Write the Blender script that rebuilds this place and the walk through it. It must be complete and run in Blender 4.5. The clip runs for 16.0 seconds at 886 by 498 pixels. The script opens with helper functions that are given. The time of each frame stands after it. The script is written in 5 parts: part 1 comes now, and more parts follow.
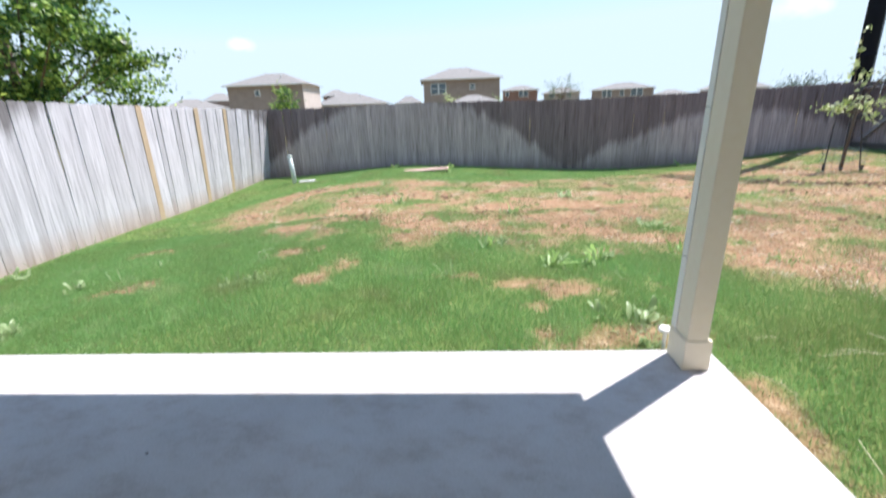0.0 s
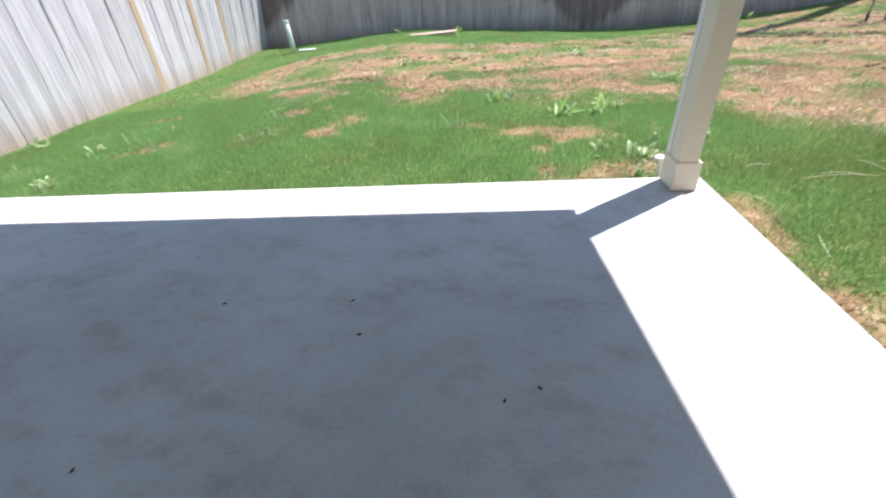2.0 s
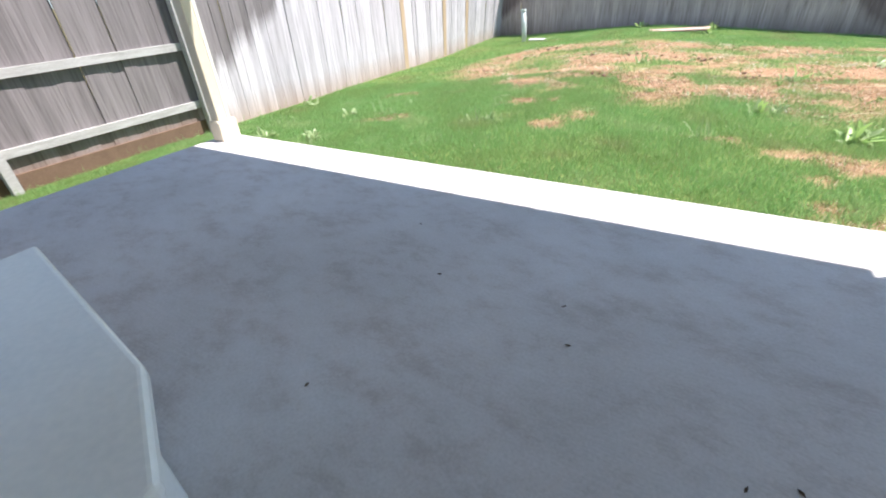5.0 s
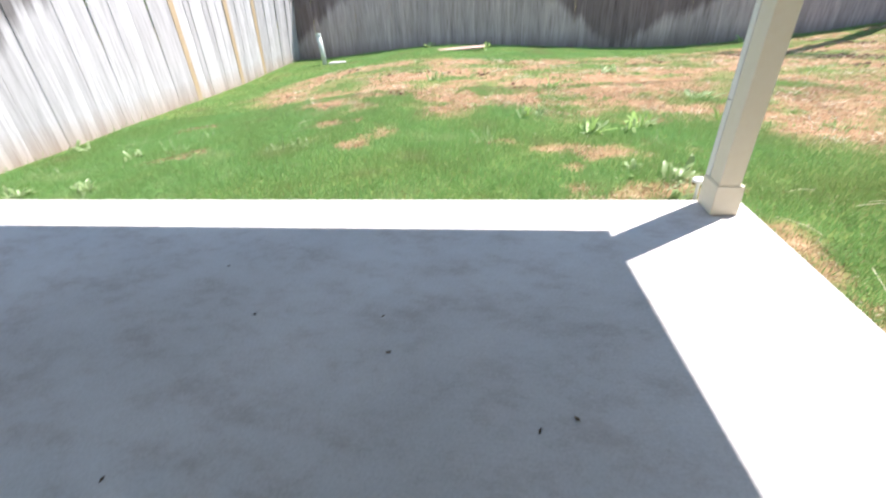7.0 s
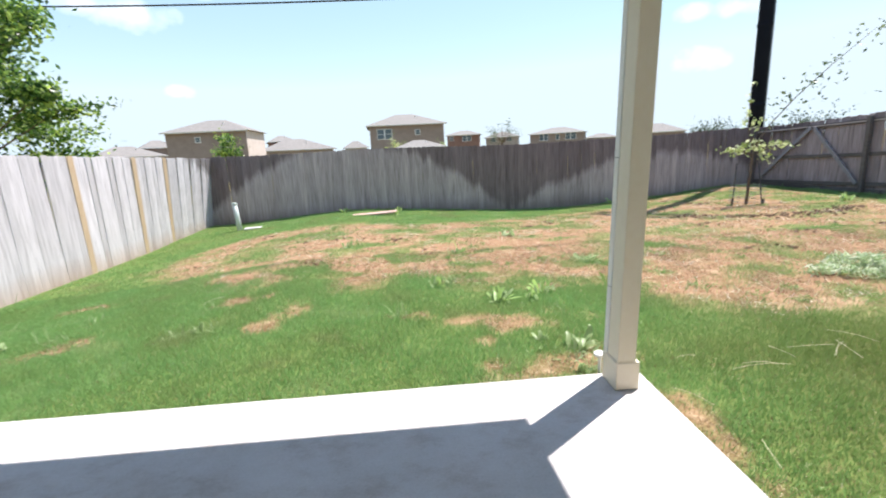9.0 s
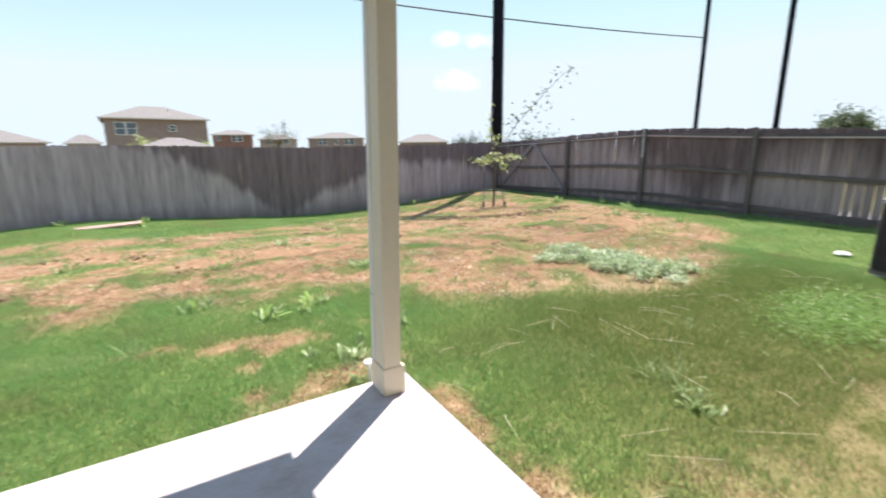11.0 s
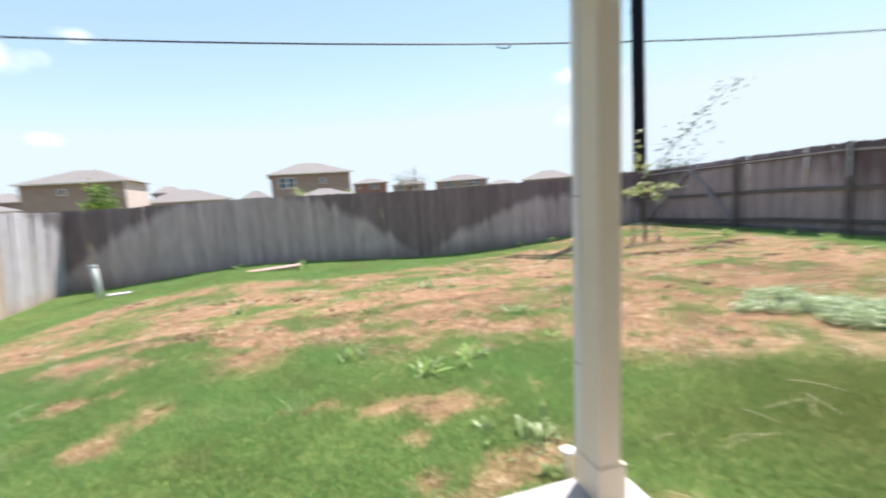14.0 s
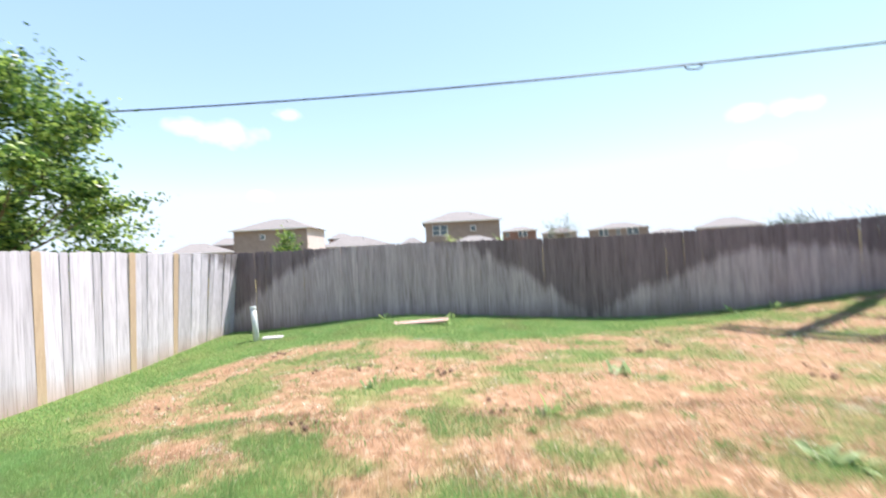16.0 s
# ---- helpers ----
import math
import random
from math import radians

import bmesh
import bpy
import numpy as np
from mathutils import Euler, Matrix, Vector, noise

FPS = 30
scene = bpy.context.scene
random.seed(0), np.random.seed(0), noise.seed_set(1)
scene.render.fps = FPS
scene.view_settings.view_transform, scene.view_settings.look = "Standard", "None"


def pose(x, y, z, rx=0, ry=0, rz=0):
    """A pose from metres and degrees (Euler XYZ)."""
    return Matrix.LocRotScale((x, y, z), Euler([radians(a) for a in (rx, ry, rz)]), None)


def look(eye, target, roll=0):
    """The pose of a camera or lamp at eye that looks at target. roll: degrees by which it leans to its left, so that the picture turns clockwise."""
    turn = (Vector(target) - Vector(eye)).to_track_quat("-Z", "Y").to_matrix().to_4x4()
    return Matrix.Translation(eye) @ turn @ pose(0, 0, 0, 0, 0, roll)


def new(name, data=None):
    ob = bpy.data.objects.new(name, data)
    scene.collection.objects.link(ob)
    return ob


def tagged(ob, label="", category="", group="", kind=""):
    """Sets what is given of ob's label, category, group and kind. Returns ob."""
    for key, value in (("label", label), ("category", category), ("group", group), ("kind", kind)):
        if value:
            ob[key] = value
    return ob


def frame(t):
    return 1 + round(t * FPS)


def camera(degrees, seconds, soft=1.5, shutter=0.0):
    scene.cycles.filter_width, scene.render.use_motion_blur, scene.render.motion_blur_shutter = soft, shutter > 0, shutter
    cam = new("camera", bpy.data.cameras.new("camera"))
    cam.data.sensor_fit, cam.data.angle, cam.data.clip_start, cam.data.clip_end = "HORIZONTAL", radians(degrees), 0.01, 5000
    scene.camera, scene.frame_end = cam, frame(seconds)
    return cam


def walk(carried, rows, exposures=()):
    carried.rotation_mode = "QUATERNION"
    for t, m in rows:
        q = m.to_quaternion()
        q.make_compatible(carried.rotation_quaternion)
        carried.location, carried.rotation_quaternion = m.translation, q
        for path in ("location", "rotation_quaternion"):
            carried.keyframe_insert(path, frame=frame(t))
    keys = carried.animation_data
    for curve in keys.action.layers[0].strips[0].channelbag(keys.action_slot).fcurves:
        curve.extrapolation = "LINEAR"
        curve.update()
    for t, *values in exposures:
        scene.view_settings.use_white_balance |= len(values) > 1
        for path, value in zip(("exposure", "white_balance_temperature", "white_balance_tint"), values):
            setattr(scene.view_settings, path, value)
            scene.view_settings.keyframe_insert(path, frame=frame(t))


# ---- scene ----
cam = camera(90.8, 16.0, 1.9, 0.5)
PATH = [
    (0, (-1.4, -2.382, 1.413), (-1.523, -0.481, 0.814), -2.4),
    (0.5, (-1.372, -2.405, 1.344), (-1.507, -0.582, 0.531), -3.5),
    (1, (-1.387, -2.524, 1.34), (-1.456, -0.7, 0.521), -4.0),
    (1.5, (-1.398, -2.658, 1.265), (-1.413, -0.857, 0.395), -1.4),
    (2, (-1.372, -2.688, 1.181), (-1.552, -1.004, 0.117), -4.3),
    (2.5, (-1.392, -2.678, 1.168), (-1.674, -0.99, 0.133), -4.6),
    (3, (-1.448, -2.67, 1.164), (-1.872, -1.009, 0.134), -4.5),
    (3.5, (-1.551, -2.655, 1.162), (-2.2, -1.072, 0.126), -4.2),
    (3.7, (-1.594, -2.653, 1.168), (-2.341, -1.112, 0.135), -4.4),
    (4.75, (-1.612, -2.655, 1.162), (-2.54, -1.216, 0.12), -4.0),
    (5.8, (-1.585, -2.657, 1.153), (-2.239, -1.095, 0.09), -3.3),
    (6, (-1.558, -2.659, 1.149), (-2.131, -1.068, 0.081), -3.2),
    (6.5, (-1.49, -2.663, 1.149), (-1.875, -1.017, 0.081), -2.9),
    (7, (-1.438, -2.653, 1.19), (-1.702, -0.949, 0.178), -3.6),
    (7.5, (-1.416, -2.624, 1.295), (-1.573, -0.786, 0.523), -3.3),
    (8, (-1.402, -2.595, 1.414), (-1.43, -0.665, 0.89), -3.3),
    (8.2, (-1.411, -2.598, 1.439), (-1.427, -0.654, 0.969), -3.5),
    (10.3, (-1.225, -2.445, 1.466), (-0.607, -0.588, 1.056), -1.4),
    (10.5, (-1.198, -2.443, 1.461), (-0.474, -0.625, 1.049), -1.4),
    (11, (-1.173, -2.455, 1.458), (-0.163, -0.787, 1.017), -0.8),
    (11.5, (-1.154, -2.471, 1.447), (0.055, -0.944, 0.992), -0.8),
    (12, (-1.159, -2.475, 1.451), (0.123, -1.008, 1.0), -1.1),
    (12.5, (-1.145, -2.452, 1.46), (0.163, -1.004, 1.022), -1.5),
    (13, (-1.147, -2.35, 1.455), (-0.052, -0.714, 1.102), -3.2),
    (13.5, (-1.223, -2.097, 1.411), (-0.304, -0.35, 1.088), -0.2),
    (14, (-1.311, -1.783, 1.432), (-0.789, 0.132, 1.184), -4.1),
    (14.5, (-1.327, -1.338, 1.438), (-1.291, 0.645, 1.18), -7.0),
    (15, (-1.387, -0.908, 1.439), (-1.368, 1.079, 1.211), -8.4),
    (15.5, (-1.378, -0.491, 1.428), (-1.356, 1.498, 1.213), -7.7),
    (16, (-1.414, 0.057, 1.426), (-1.529, 2.053, 1.438), -3.1),
]
walk(cam, [(t, look(eye, target, roll)) for t, eye, target, roll in PATH],
     [(0, 0.95, 6150, 13), (2, 0.94, 6200, 14), (3.7, 1.03, 6300, 14), (5.8, 1.32, 6450, 15), (7.5, 1.25, 6450, 12), (8.2, 1.08, 6450, 12), (10.3, 0.96, 6650, 15), (12.5, 0.93, 6700, 16),
      (15, 0.96, 6550, 16), (15.5, 0.97, 6550, 16), (16, 1.18, 6450, 17)])

# ---- world and sun ----
SUN_WAY = Vector((0.93, 0.66, 2.55)).normalized()      # towards the sun
world = bpy.data.worlds.new("sky")
scene.world = world
world.use_nodes = True
wn, wl = world.node_tree.nodes, world.node_tree.links
sky = wn.new("ShaderNodeTexSky")
sky.sky_type, sky.sun_disc = "NISHITA", False
sky.sun_elevation = math.asin(SUN_WAY.z)
sky.sun_rotation = math.atan2(SUN_WAY.x, SUN_WAY.y)
sky.air_density, sky.dust_density, sky.ozone_density = 1.0, 0.05, 0.8
wn["Background"].inputs["Strength"].default_value = 0.15
# a few small fair-weather clouds: bearing, height, half-width, all in degrees
tex = wn.new("ShaderNodeTexCoord")
puff = wn.new("ShaderNodeTexNoise")
puff.inputs["Scale"].default_value, puff.inputs["Detail"].default_value = 22, 6
wl.new(tex.outputs["Generated"], puff.inputs["Vector"])
cover = None
for az, el, wide in ((-28.5, 14.9, 5.5), (-33, 15.4, 3.5), (-25.5, 7.9, 2.4), (32, 12.9, 2.8), (36, 12.6, 3.2), (33, 8.3, 4.4), (83, 10.5, 5.0), (-22, 17.5, 2.4)):
    a, e = radians(az), radians(el)
    sub = wn.new("ShaderNodeVectorMath")
    sub.operation = "SUBTRACT"
    wl.new(tex.outputs["Generated"], sub.inputs[0])
    sub.inputs[1].default_value = (math.sin(a) * math.cos(e), math.cos(a) * math.cos(e), math.sin(e))
    mul = wn.new("ShaderNodeVectorMath")
    mul.operation = "MULTIPLY"
    wl.new(sub.outputs[0], mul.inputs[0])
    mul.inputs[1].default_value = (1, 1, 2.4)
    ln = wn.new("ShaderNodeVectorMath")
    ln.operation = "LENGTH"
    wl.new(mul.outputs[0], ln.inputs[0])
    mr = wn.new("ShaderNodeMapRange")
    mr.inputs["From Min"].default_value, mr.inputs["From Max"].default_value = radians(wide), 0.0
    wl.new(ln.outputs["Value"], mr.inputs["Value"])
    if cover is None:
        cover = mr.outputs[0]
    else:
        mx = wn.new("ShaderNodeMath")
        mx.operation = "MAXIMUM"
        wl.new(cover, mx.inputs[0])
        wl.new(mr.outputs[0], mx.inputs[1])
        cover = mx.outputs[0]
ad = wn.new("ShaderNodeMath")
ad.operation = "MULTIPLY_ADD"
wl.new(puff.outputs["Fac"], ad.inputs[0])
ad.inputs[1].default_value = 1.6
lo = wn.new("ShaderNodeMath")
lo.operation = "SUBTRACT"
wl.new(cover, lo.inputs[0])
lo.inputs[1].default_value = 0.8
wl.new(lo.outputs[0], ad.inputs[2])
cr = wn.new("ShaderNodeMapRange")
cr.inputs["From Min"].default_value, cr.inputs["From Max"].default_value, cr.inputs["To Max"].default_value = 0.25, 1.1, 0.55
gate_c = wn.new("ShaderNodeMath")
gate_c.operation = "MULTIPLY"
wl.new(ad.outputs[0], gate_c.inputs[0])
near_c = wn.new("ShaderNodeMapRange")
near_c.inputs["From Max"].default_value = 0.25
wl.new(cover, near_c.inputs["Value"])
wl.new(near_c.outputs[0], gate_c.inputs[1])
wl.new(gate_c.outputs[0], cr.inputs["Value"])
cm = wn.new("ShaderNodeMix")
cm.data_type = "RGBA"
wl.new(cr.outputs[0], cm.inputs[0])
soft_sky = wn.new("ShaderNodeGamma")
soft_sky.inputs["Gamma"].default_value = 0.47
wl.new(sky.outputs[0], soft_sky.inputs["Color"])
rich = wn.new("ShaderNodeHueSaturation")
rich.inputs["Hue"].default_value, rich.inputs["Saturation"].default_value, rich.inputs["Value"].default_value = 0.497, 1.5, 1.86
wl.new(soft_sky.outputs[0], rich.inputs["Color"])
haze = wn.new("ShaderNodeMix")                     # the haze over the horizon stays below white
haze.data_type, haze.blend_type = "RGBA", "DARKEN"
haze.inputs[0].default_value = 1.0
wl.new(rich.outputs[0], haze.inputs[6])
haze.inputs[7].default_value = (2.8, 3.4, 3.78, 1)
wl.new(haze.outputs[2], cm.inputs[6])
cm.inputs[7].default_value = (6.0, 6.1, 6.3, 1)
wl.new(cm.outputs[2], wn["Background"].inputs["Color"])
sun = new("sun", bpy.data.lights.new("sun", "SUN"))
sun.data.energy, sun.data.angle, sun.data.color = 4.8, radians(0.5), (1.0, 0.96, 0.9)
sun.matrix_world = look(SUN_WAY * 60, (0, 0, 0))


# ---- materials ----
def ramp(nodes, stops):
    node = nodes.new("ShaderNodeValToRGB")
    el = node.color_ramp.elements
    while len(el) < len(stops):
        el.new(0.5)
    for e, (p, c) in zip(el, stops):
        e.position, e.color = p, (*c, 1) if len(c) == 3 else c
    return node


def material(name, color, rough=0.8, second=None, scale=6.0, stretch=(1, 1, 1), bump=0.15, fine=60.0,
             metal=0.0, vary=0.0, island=False, third=None, grain=0.3):
    """A surface of two tones mixed by large noise, a finer grain, bump, and a shift from piece to piece."""
    m = bpy.data.materials.new(name)
    m.use_nodes = True
    n, l = m.node_tree.nodes, m.node_tree.links
    b = n["Principled BSDF"]
    b.inputs["Roughness"].default_value, b.inputs["Metallic"].default_value = rough, metal
    geo = n.new("ShaderNodeNewGeometry")
    mp = n.new("ShaderNodeMapping")
    mp.inputs["Scale"].default_value = stretch
    l.new(geo.outputs["Position"], mp.inputs["Vector"])
    big = n.new("ShaderNodeTexNoise")
    big.inputs["Scale"].default_value, big.inputs["Detail"].default_value = scale, 6
    l.new(mp.outputs[0], big.inputs["Vector"])
    small = n.new("ShaderNodeTexNoise")
    small.inputs["Scale"].default_value, small.inputs["Detail"].default_value = fine, 4
    l.new(mp.outputs[0], small.inputs["Vector"])
    second = second or tuple(c * 0.75 for c in color)
    stops = [(0.3, second), (0.7, color)] if third is None else [(0.3, second), (0.55, color), (0.75, third)]
    r = ramp(n, stops)
    l.new(big.outputs["Fac"], r.inputs[0])
    mix = n.new("ShaderNodeMix")
    mix.data_type, mix.blend_type = "RGBA", "OVERLAY"
    mix.inputs[0].default_value = grain
    l.new(r.outputs[0], mix.inputs[6])
    l.new(small.outputs["Fac"], mix.inputs[7])
    out = mix.outputs[2]
    if vary:
        hsv = n.new("ShaderNodeHueSaturation")
        mr = n.new("ShaderNodeMapRange")
        mr.inputs["To Min"].default_value, mr.inputs["To Max"].default_value = 1 - vary, 1 + vary
        if island:
            l.new(geo.outputs["Random Per Island"], mr.inputs["Value"])
        else:
            info = n.new("ShaderNodeObjectInfo")
            l.new(info.outputs["Random"], mr.inputs["Value"])
        l.new(mr.outputs[0], hsv.inputs["Value"])
        l.new(out, hsv.inputs["Color"])
        out = hsv.outputs[0]
    l.new(out, b.inputs["Base Color"])
    if bump:
        bp = n.new("ShaderNodeBump")
        bp.inputs["Strength"].default_value, bp.inputs["Distance"].default_value = bump, 0.01
        l.new(small.outputs["Fac"], bp.inputs["Height"])
        l.new(bp.outputs[0], b.inputs["Normal"])
    return m


def concrete_material():
    """Broom-finished slab: pale cement, brown foot-worn stains, fine broom lines."""
    m = bpy.data.materials.new("concrete")
    m.use_nodes = True
    n, l = m.node_tree.nodes, m.node_tree.links
    b = n["Principled BSDF"]
    b.inputs["Roughness"].default_value = 0.9
    b.inputs["Specular IOR Level"].default_value = 0.3
    geo = n.new("ShaderNodeNewGeometry")

    def tex(scale, detail, stretch=(1, 1, 1), rough=0.5):
        mp = n.new("ShaderNodeMapping")
        mp.inputs["Scale"].default_value = stretch
        mp.inputs["Rotation"].default_value = (0, 0, 0.5)
        l.new(geo.outputs["Position"], mp.inputs["Vector"])
        t = n.new("ShaderNodeTexNoise")
        t.inputs["Scale"].default_value, t.inputs["Detail"].default_value, t.inputs["Roughness"].default_value = scale, detail, rough
        l.new(mp.outputs[0], t.inputs["Vector"])
        return t.outputs["Fac"]

    big, mid, fine, broom = tex(0.9, 5), tex(3.4, 10, (1, 1.5, 1), 0.74), tex(90, 3), tex(1.0, 3, (6, 90, 6))
    base = ramp(n, [(0.3, (0.465, 0.448, 0.458)), (0.55, (0.535, 0.515, 0.53)), (0.75, (0.585, 0.565, 0.58))])
    l.new(big, base.inputs[0])
    dirt = ramp(n, [(0.36, (0.5, 0.37, 0.29)), (0.5, (0.88, 0.85, 0.82)), (0.62, (1, 1, 1)), (0.74, (1.1, 1.1, 1.1))])
    l.new(mid, dirt.inputs[0])
    mul = n.new("ShaderNodeMix")
    mul.data_type, mul.blend_type = "RGBA", "MULTIPLY"
    mul.inputs[0].default_value = 0.4
    l.new(base.outputs[0], mul.inputs[6])
    l.new(dirt.outputs[0], mul.inputs[7])
    ov = n.new("ShaderNodeMix")
    ov.data_type, ov.blend_type = "RGBA", "OVERLAY"
    ov.inputs[0].default_value = 0.16
    l.new(mul.outputs[2], ov.inputs[6])
    l.new(fine, ov.inputs[7])
    l.new(ov.outputs[2], b.inputs["Base Color"])
    bp = n.new("ShaderNodeBump")
    bp.inputs["Strength"].default_value, bp.inputs["Distance"].default_value = 0.25, 0.003
    l.new(broom, bp.inputs["Height"])
    l.new(bp.outputs[0], b.inputs["Normal"])
    return m


CONCRETE = concrete_material()
TRIM = material("cream_paint", (0.8, 0.71, 0.555), 0.55, (0.75, 0.66, 0.51), 1.2, bump=0.03, fine=25, grain=0.1)
WHITE = material("white_paint", (0.78, 0.78, 0.76), 0.45, (0.72, 0.72, 0.7), 3, bump=0.03)
SIDING = material("siding_paint", (0.74, 0.71, 0.63), 0.6, (0.68, 0.65, 0.57), 1.5, bump=0.06)
SOFFIT = material("soffit_paint", (0.7, 0.67, 0.6), 0.7, bump=0.03)
SHINGLE = material("shingles", (0.24, 0.222, 0.21), 0.95, (0.18, 0.165, 0.155), 3, bump=0.3, fine=25)
BRICK_ORANGE = material("orange_brick", (0.44, 0.29, 0.2), 0.9, (0.36, 0.23, 0.16), 1.2, bump=0.2, fine=14)
BRICK_TAN = material("tan_brick", (0.31, 0.245, 0.21), 0.9, (0.26, 0.2, 0.17), 1.2, bump=0.2, fine=14)
BRICK_RED = material("red_brick", (0.27, 0.155, 0.12), 0.9, (0.21, 0.12, 0.095), 1.2, bump=0.2, fine=14)
BRICK_PALE = material("pale_siding", (0.42, 0.36, 0.325), 0.9, (0.36, 0.305, 0.275), 1.2, bump=0.1, fine=14)
POLE = material("dark_steel", (0.009, 0.011, 0.019), 0.9, (0.006, 0.008, 0.014), 2, bump=0.05)
POLE.node_tree.nodes["Principled BSDF"].inputs["Specular IOR Level"].default_value = 0.15
BLACK = material("black_rubber", (0.02, 0.02, 0.021), 0.5, bump=0.05)
STAKE = material("stake_metal", (0.06, 0.05, 0.05), 0.6, bump=0.1)
BARK = material("bark", (0.16, 0.11, 0.07), 0.95, (0.1, 0.07, 0.05), 8, (3, 3, 0.6), bump=0.4, fine=30)


# ---- building blocks ----
def part(name, bm, mat, parent=None, label="", smooth=False):
    me = bpy.data.meshes.new(name)
    bm.to_mesh(me)
    bm.free()
    me.materials.append(mat)
    if smooth:
        me.polygons.foreach_set("use_smooth", [True] * len(me.polygons))
    ob = new(name, me)
    ob.parent = parent
    if label:
        ob["label"] = label
    return ob


def thing(name, label, category, group="", kind="", at=(0, 0, 0)):
    ob = new(name)
    ob.location = at
    ob.empty_display_size = 0.1
    return tagged(ob, label, category, group, kind)


def box(bm, x0, y0, z0, x1, y1, z1, bevel=0.0, m=None):
    tmp = bmesh.new()
    bmesh.ops.create_cube(tmp, size=1)
    for v in tmp.verts:
        v.co = Vector(((x0 + x1) / 2 + v.co.x * (x1 - x0), (y0 + y1) / 2 + v.co.y * (y1 - y0), (z0 + z1) / 2 + v.co.z * (z1 - z0)))
    if bevel:
        bmesh.ops.bevel(tmp, geom=tmp.edges[:], offset=bevel, segments=2, profile=0.6, affect="EDGES", clamp_overlap=True)
    if m is not None:
        bmesh.ops.transform(tmp, matrix=m, verts=tmp.verts)
    join(bm, tmp)
    return bm


def join(bm, tmp):
    me = bpy.data.meshes.new("tmp")
    tmp.to_mesh(me)
    tmp.free()
    bm.from_mesh(me)
    bpy.data.meshes.remove(me)
    return bm


def cube(*a, **k):
    return box(bmesh.new(), *a, **k)


def tube(points, radii, sides=8, bm=None, cap=True):
    """A round bar through points, with a radius at each."""
    bm = bm or bmesh.new()
    pts = [Vector(p) for p in points]
    if not hasattr(radii, "__len__"):
        radii = [radii] * len(pts)
    rings = []
    for i, p in enumerate(pts):
        d = (pts[min(i + 1, len(pts) - 1)] - pts[max(i - 1, 0)]).normalized()
        u = d.orthogonal().normalized() if abs(d.z) > 0.9 else d.cross(Vector((0, 0, 1))).normalized()
        if abs(d.z) > 0.9:
            u = (Vector((1, 0, 0)) - d * d.x).normalized()
        w = d.cross(u)
        rings.append([bm.verts.new(p + (u * math.cos(a) + w * math.sin(a)) * radii[i])
                      for a in (2 * math.pi * k / sides for k in range(sides))])
    for r0, r1 in zip(rings, rings[1:]):
        for k in range(sides):
            bm.faces.new((r0[k], r0[(k + 1) % sides], r1[(k + 1) % sides], r1[k]))
    if cap:
        bm.faces.new(rings[0][::-1])
        bm.faces.new(rings[-1])
    return bm


# ---- ground ----
def smooth(a, b, v):
    t = np.clip((v - a) / (b - a), 0, 1)
    return t * t * (3 - 2 * t)


def ground_z(x, y):
    """The lawn: level by the slab, falling to the left-hand fence, a low mound in the back corner."""
    x, y = np.asarray(x, float), np.asarray(y, float)
    z = -0.05 - 0.4 * smooth(2.6, 7.4, -x) * (1 - 0.25 * smooth(7, 11, y))
    z = z - 0.37 * smooth(3, 10.6, y) * np.exp(-((x - 2.8) / 4.4) ** 2) * (1 - smooth(6.6, 9, x))
    z = z + 0.02 * smooth(5, 9.4, x)
    z = z + 0.012 * np.sin(x * 1.7 + 0.8) * np.cos(y * 1.3) + 0.008 * np.sin(x * 4.1) * np.sin(y * 3.7 + 1)
    return z


def gz(x, y):
    return float(ground_z(x, y))



DRY_EDGE = [(-6.2, 5.2), (-5.3, 4.2), (-4.0, 3.05), (-3.35, 2.75), (-2.9, 3.3), (-2.35, 2.35), (-1.9, 2.4), (-1.6, 2.85), (-1.15, 2.6), (-0.85, 1.98),
            (-0.4, 2.35), (0.05, 2.4), (0.6, 1.95), (1.3, 1.1), (2.44, 0.54), (3.2, 0.15), (4.1, 0.1), (5.4, 0.6), (6.8, 1.35), (8.0, 2.6), (8.1, 4.3),
            (8.7, 6.6), (8.9, 9.0), (8.6, 10.6), (5.6, 10.6), (4.4, 9.6), (3.0, 9.6), (1.1, 8.7), (-0.4, 7.8), (-1.4, 7.4), (-2.6, 7.9), (-4.1, 8.2), (-5.5, 7.8), (-6.3, 6.4)]
DRY_SPOTS = [(-2.71, 1.88, 0.26, 0.22), (-2.95, 1.4, 0.18, 0.17), (-5.08, 1.73, 0.32, 0.18), (-5.71, 3.27, 0.36, 0.2), (-0.92, 1.22, 0.2, 0.16), (-0.52, 1.12, 0.42, 0.17),
             (-0.88, 0.74, 0.2, 0.11), (-0.46, 0.22, 0.36, 0.22), (-1.56, 1.38, 0.22, 0.1), (0.05, 2.0, 0.3, 0.14), (-3.4, 2.4, 0.25, 0.14),
             (2.3, -1.84, 0.4, 0.1), (1.9, -1.8, 0.25, 0.1), (3.85, -1.74, 0.3, 0.12), (0.82, -1.78, 0.4, 0.2), (1.9, -2.27, 0.35, 0.08), (2.85, -1.98, 0.3, 0.1), (2.45, -2.1, 0.3, 0.08), (1.3, -2.0, 0.4, 0.12),
             (0.06, -0.6, 0.1, 0.5), (0.08, -1.5, 0.1, 0.5), (0.5, -1.9, 0.25, 0.2)]
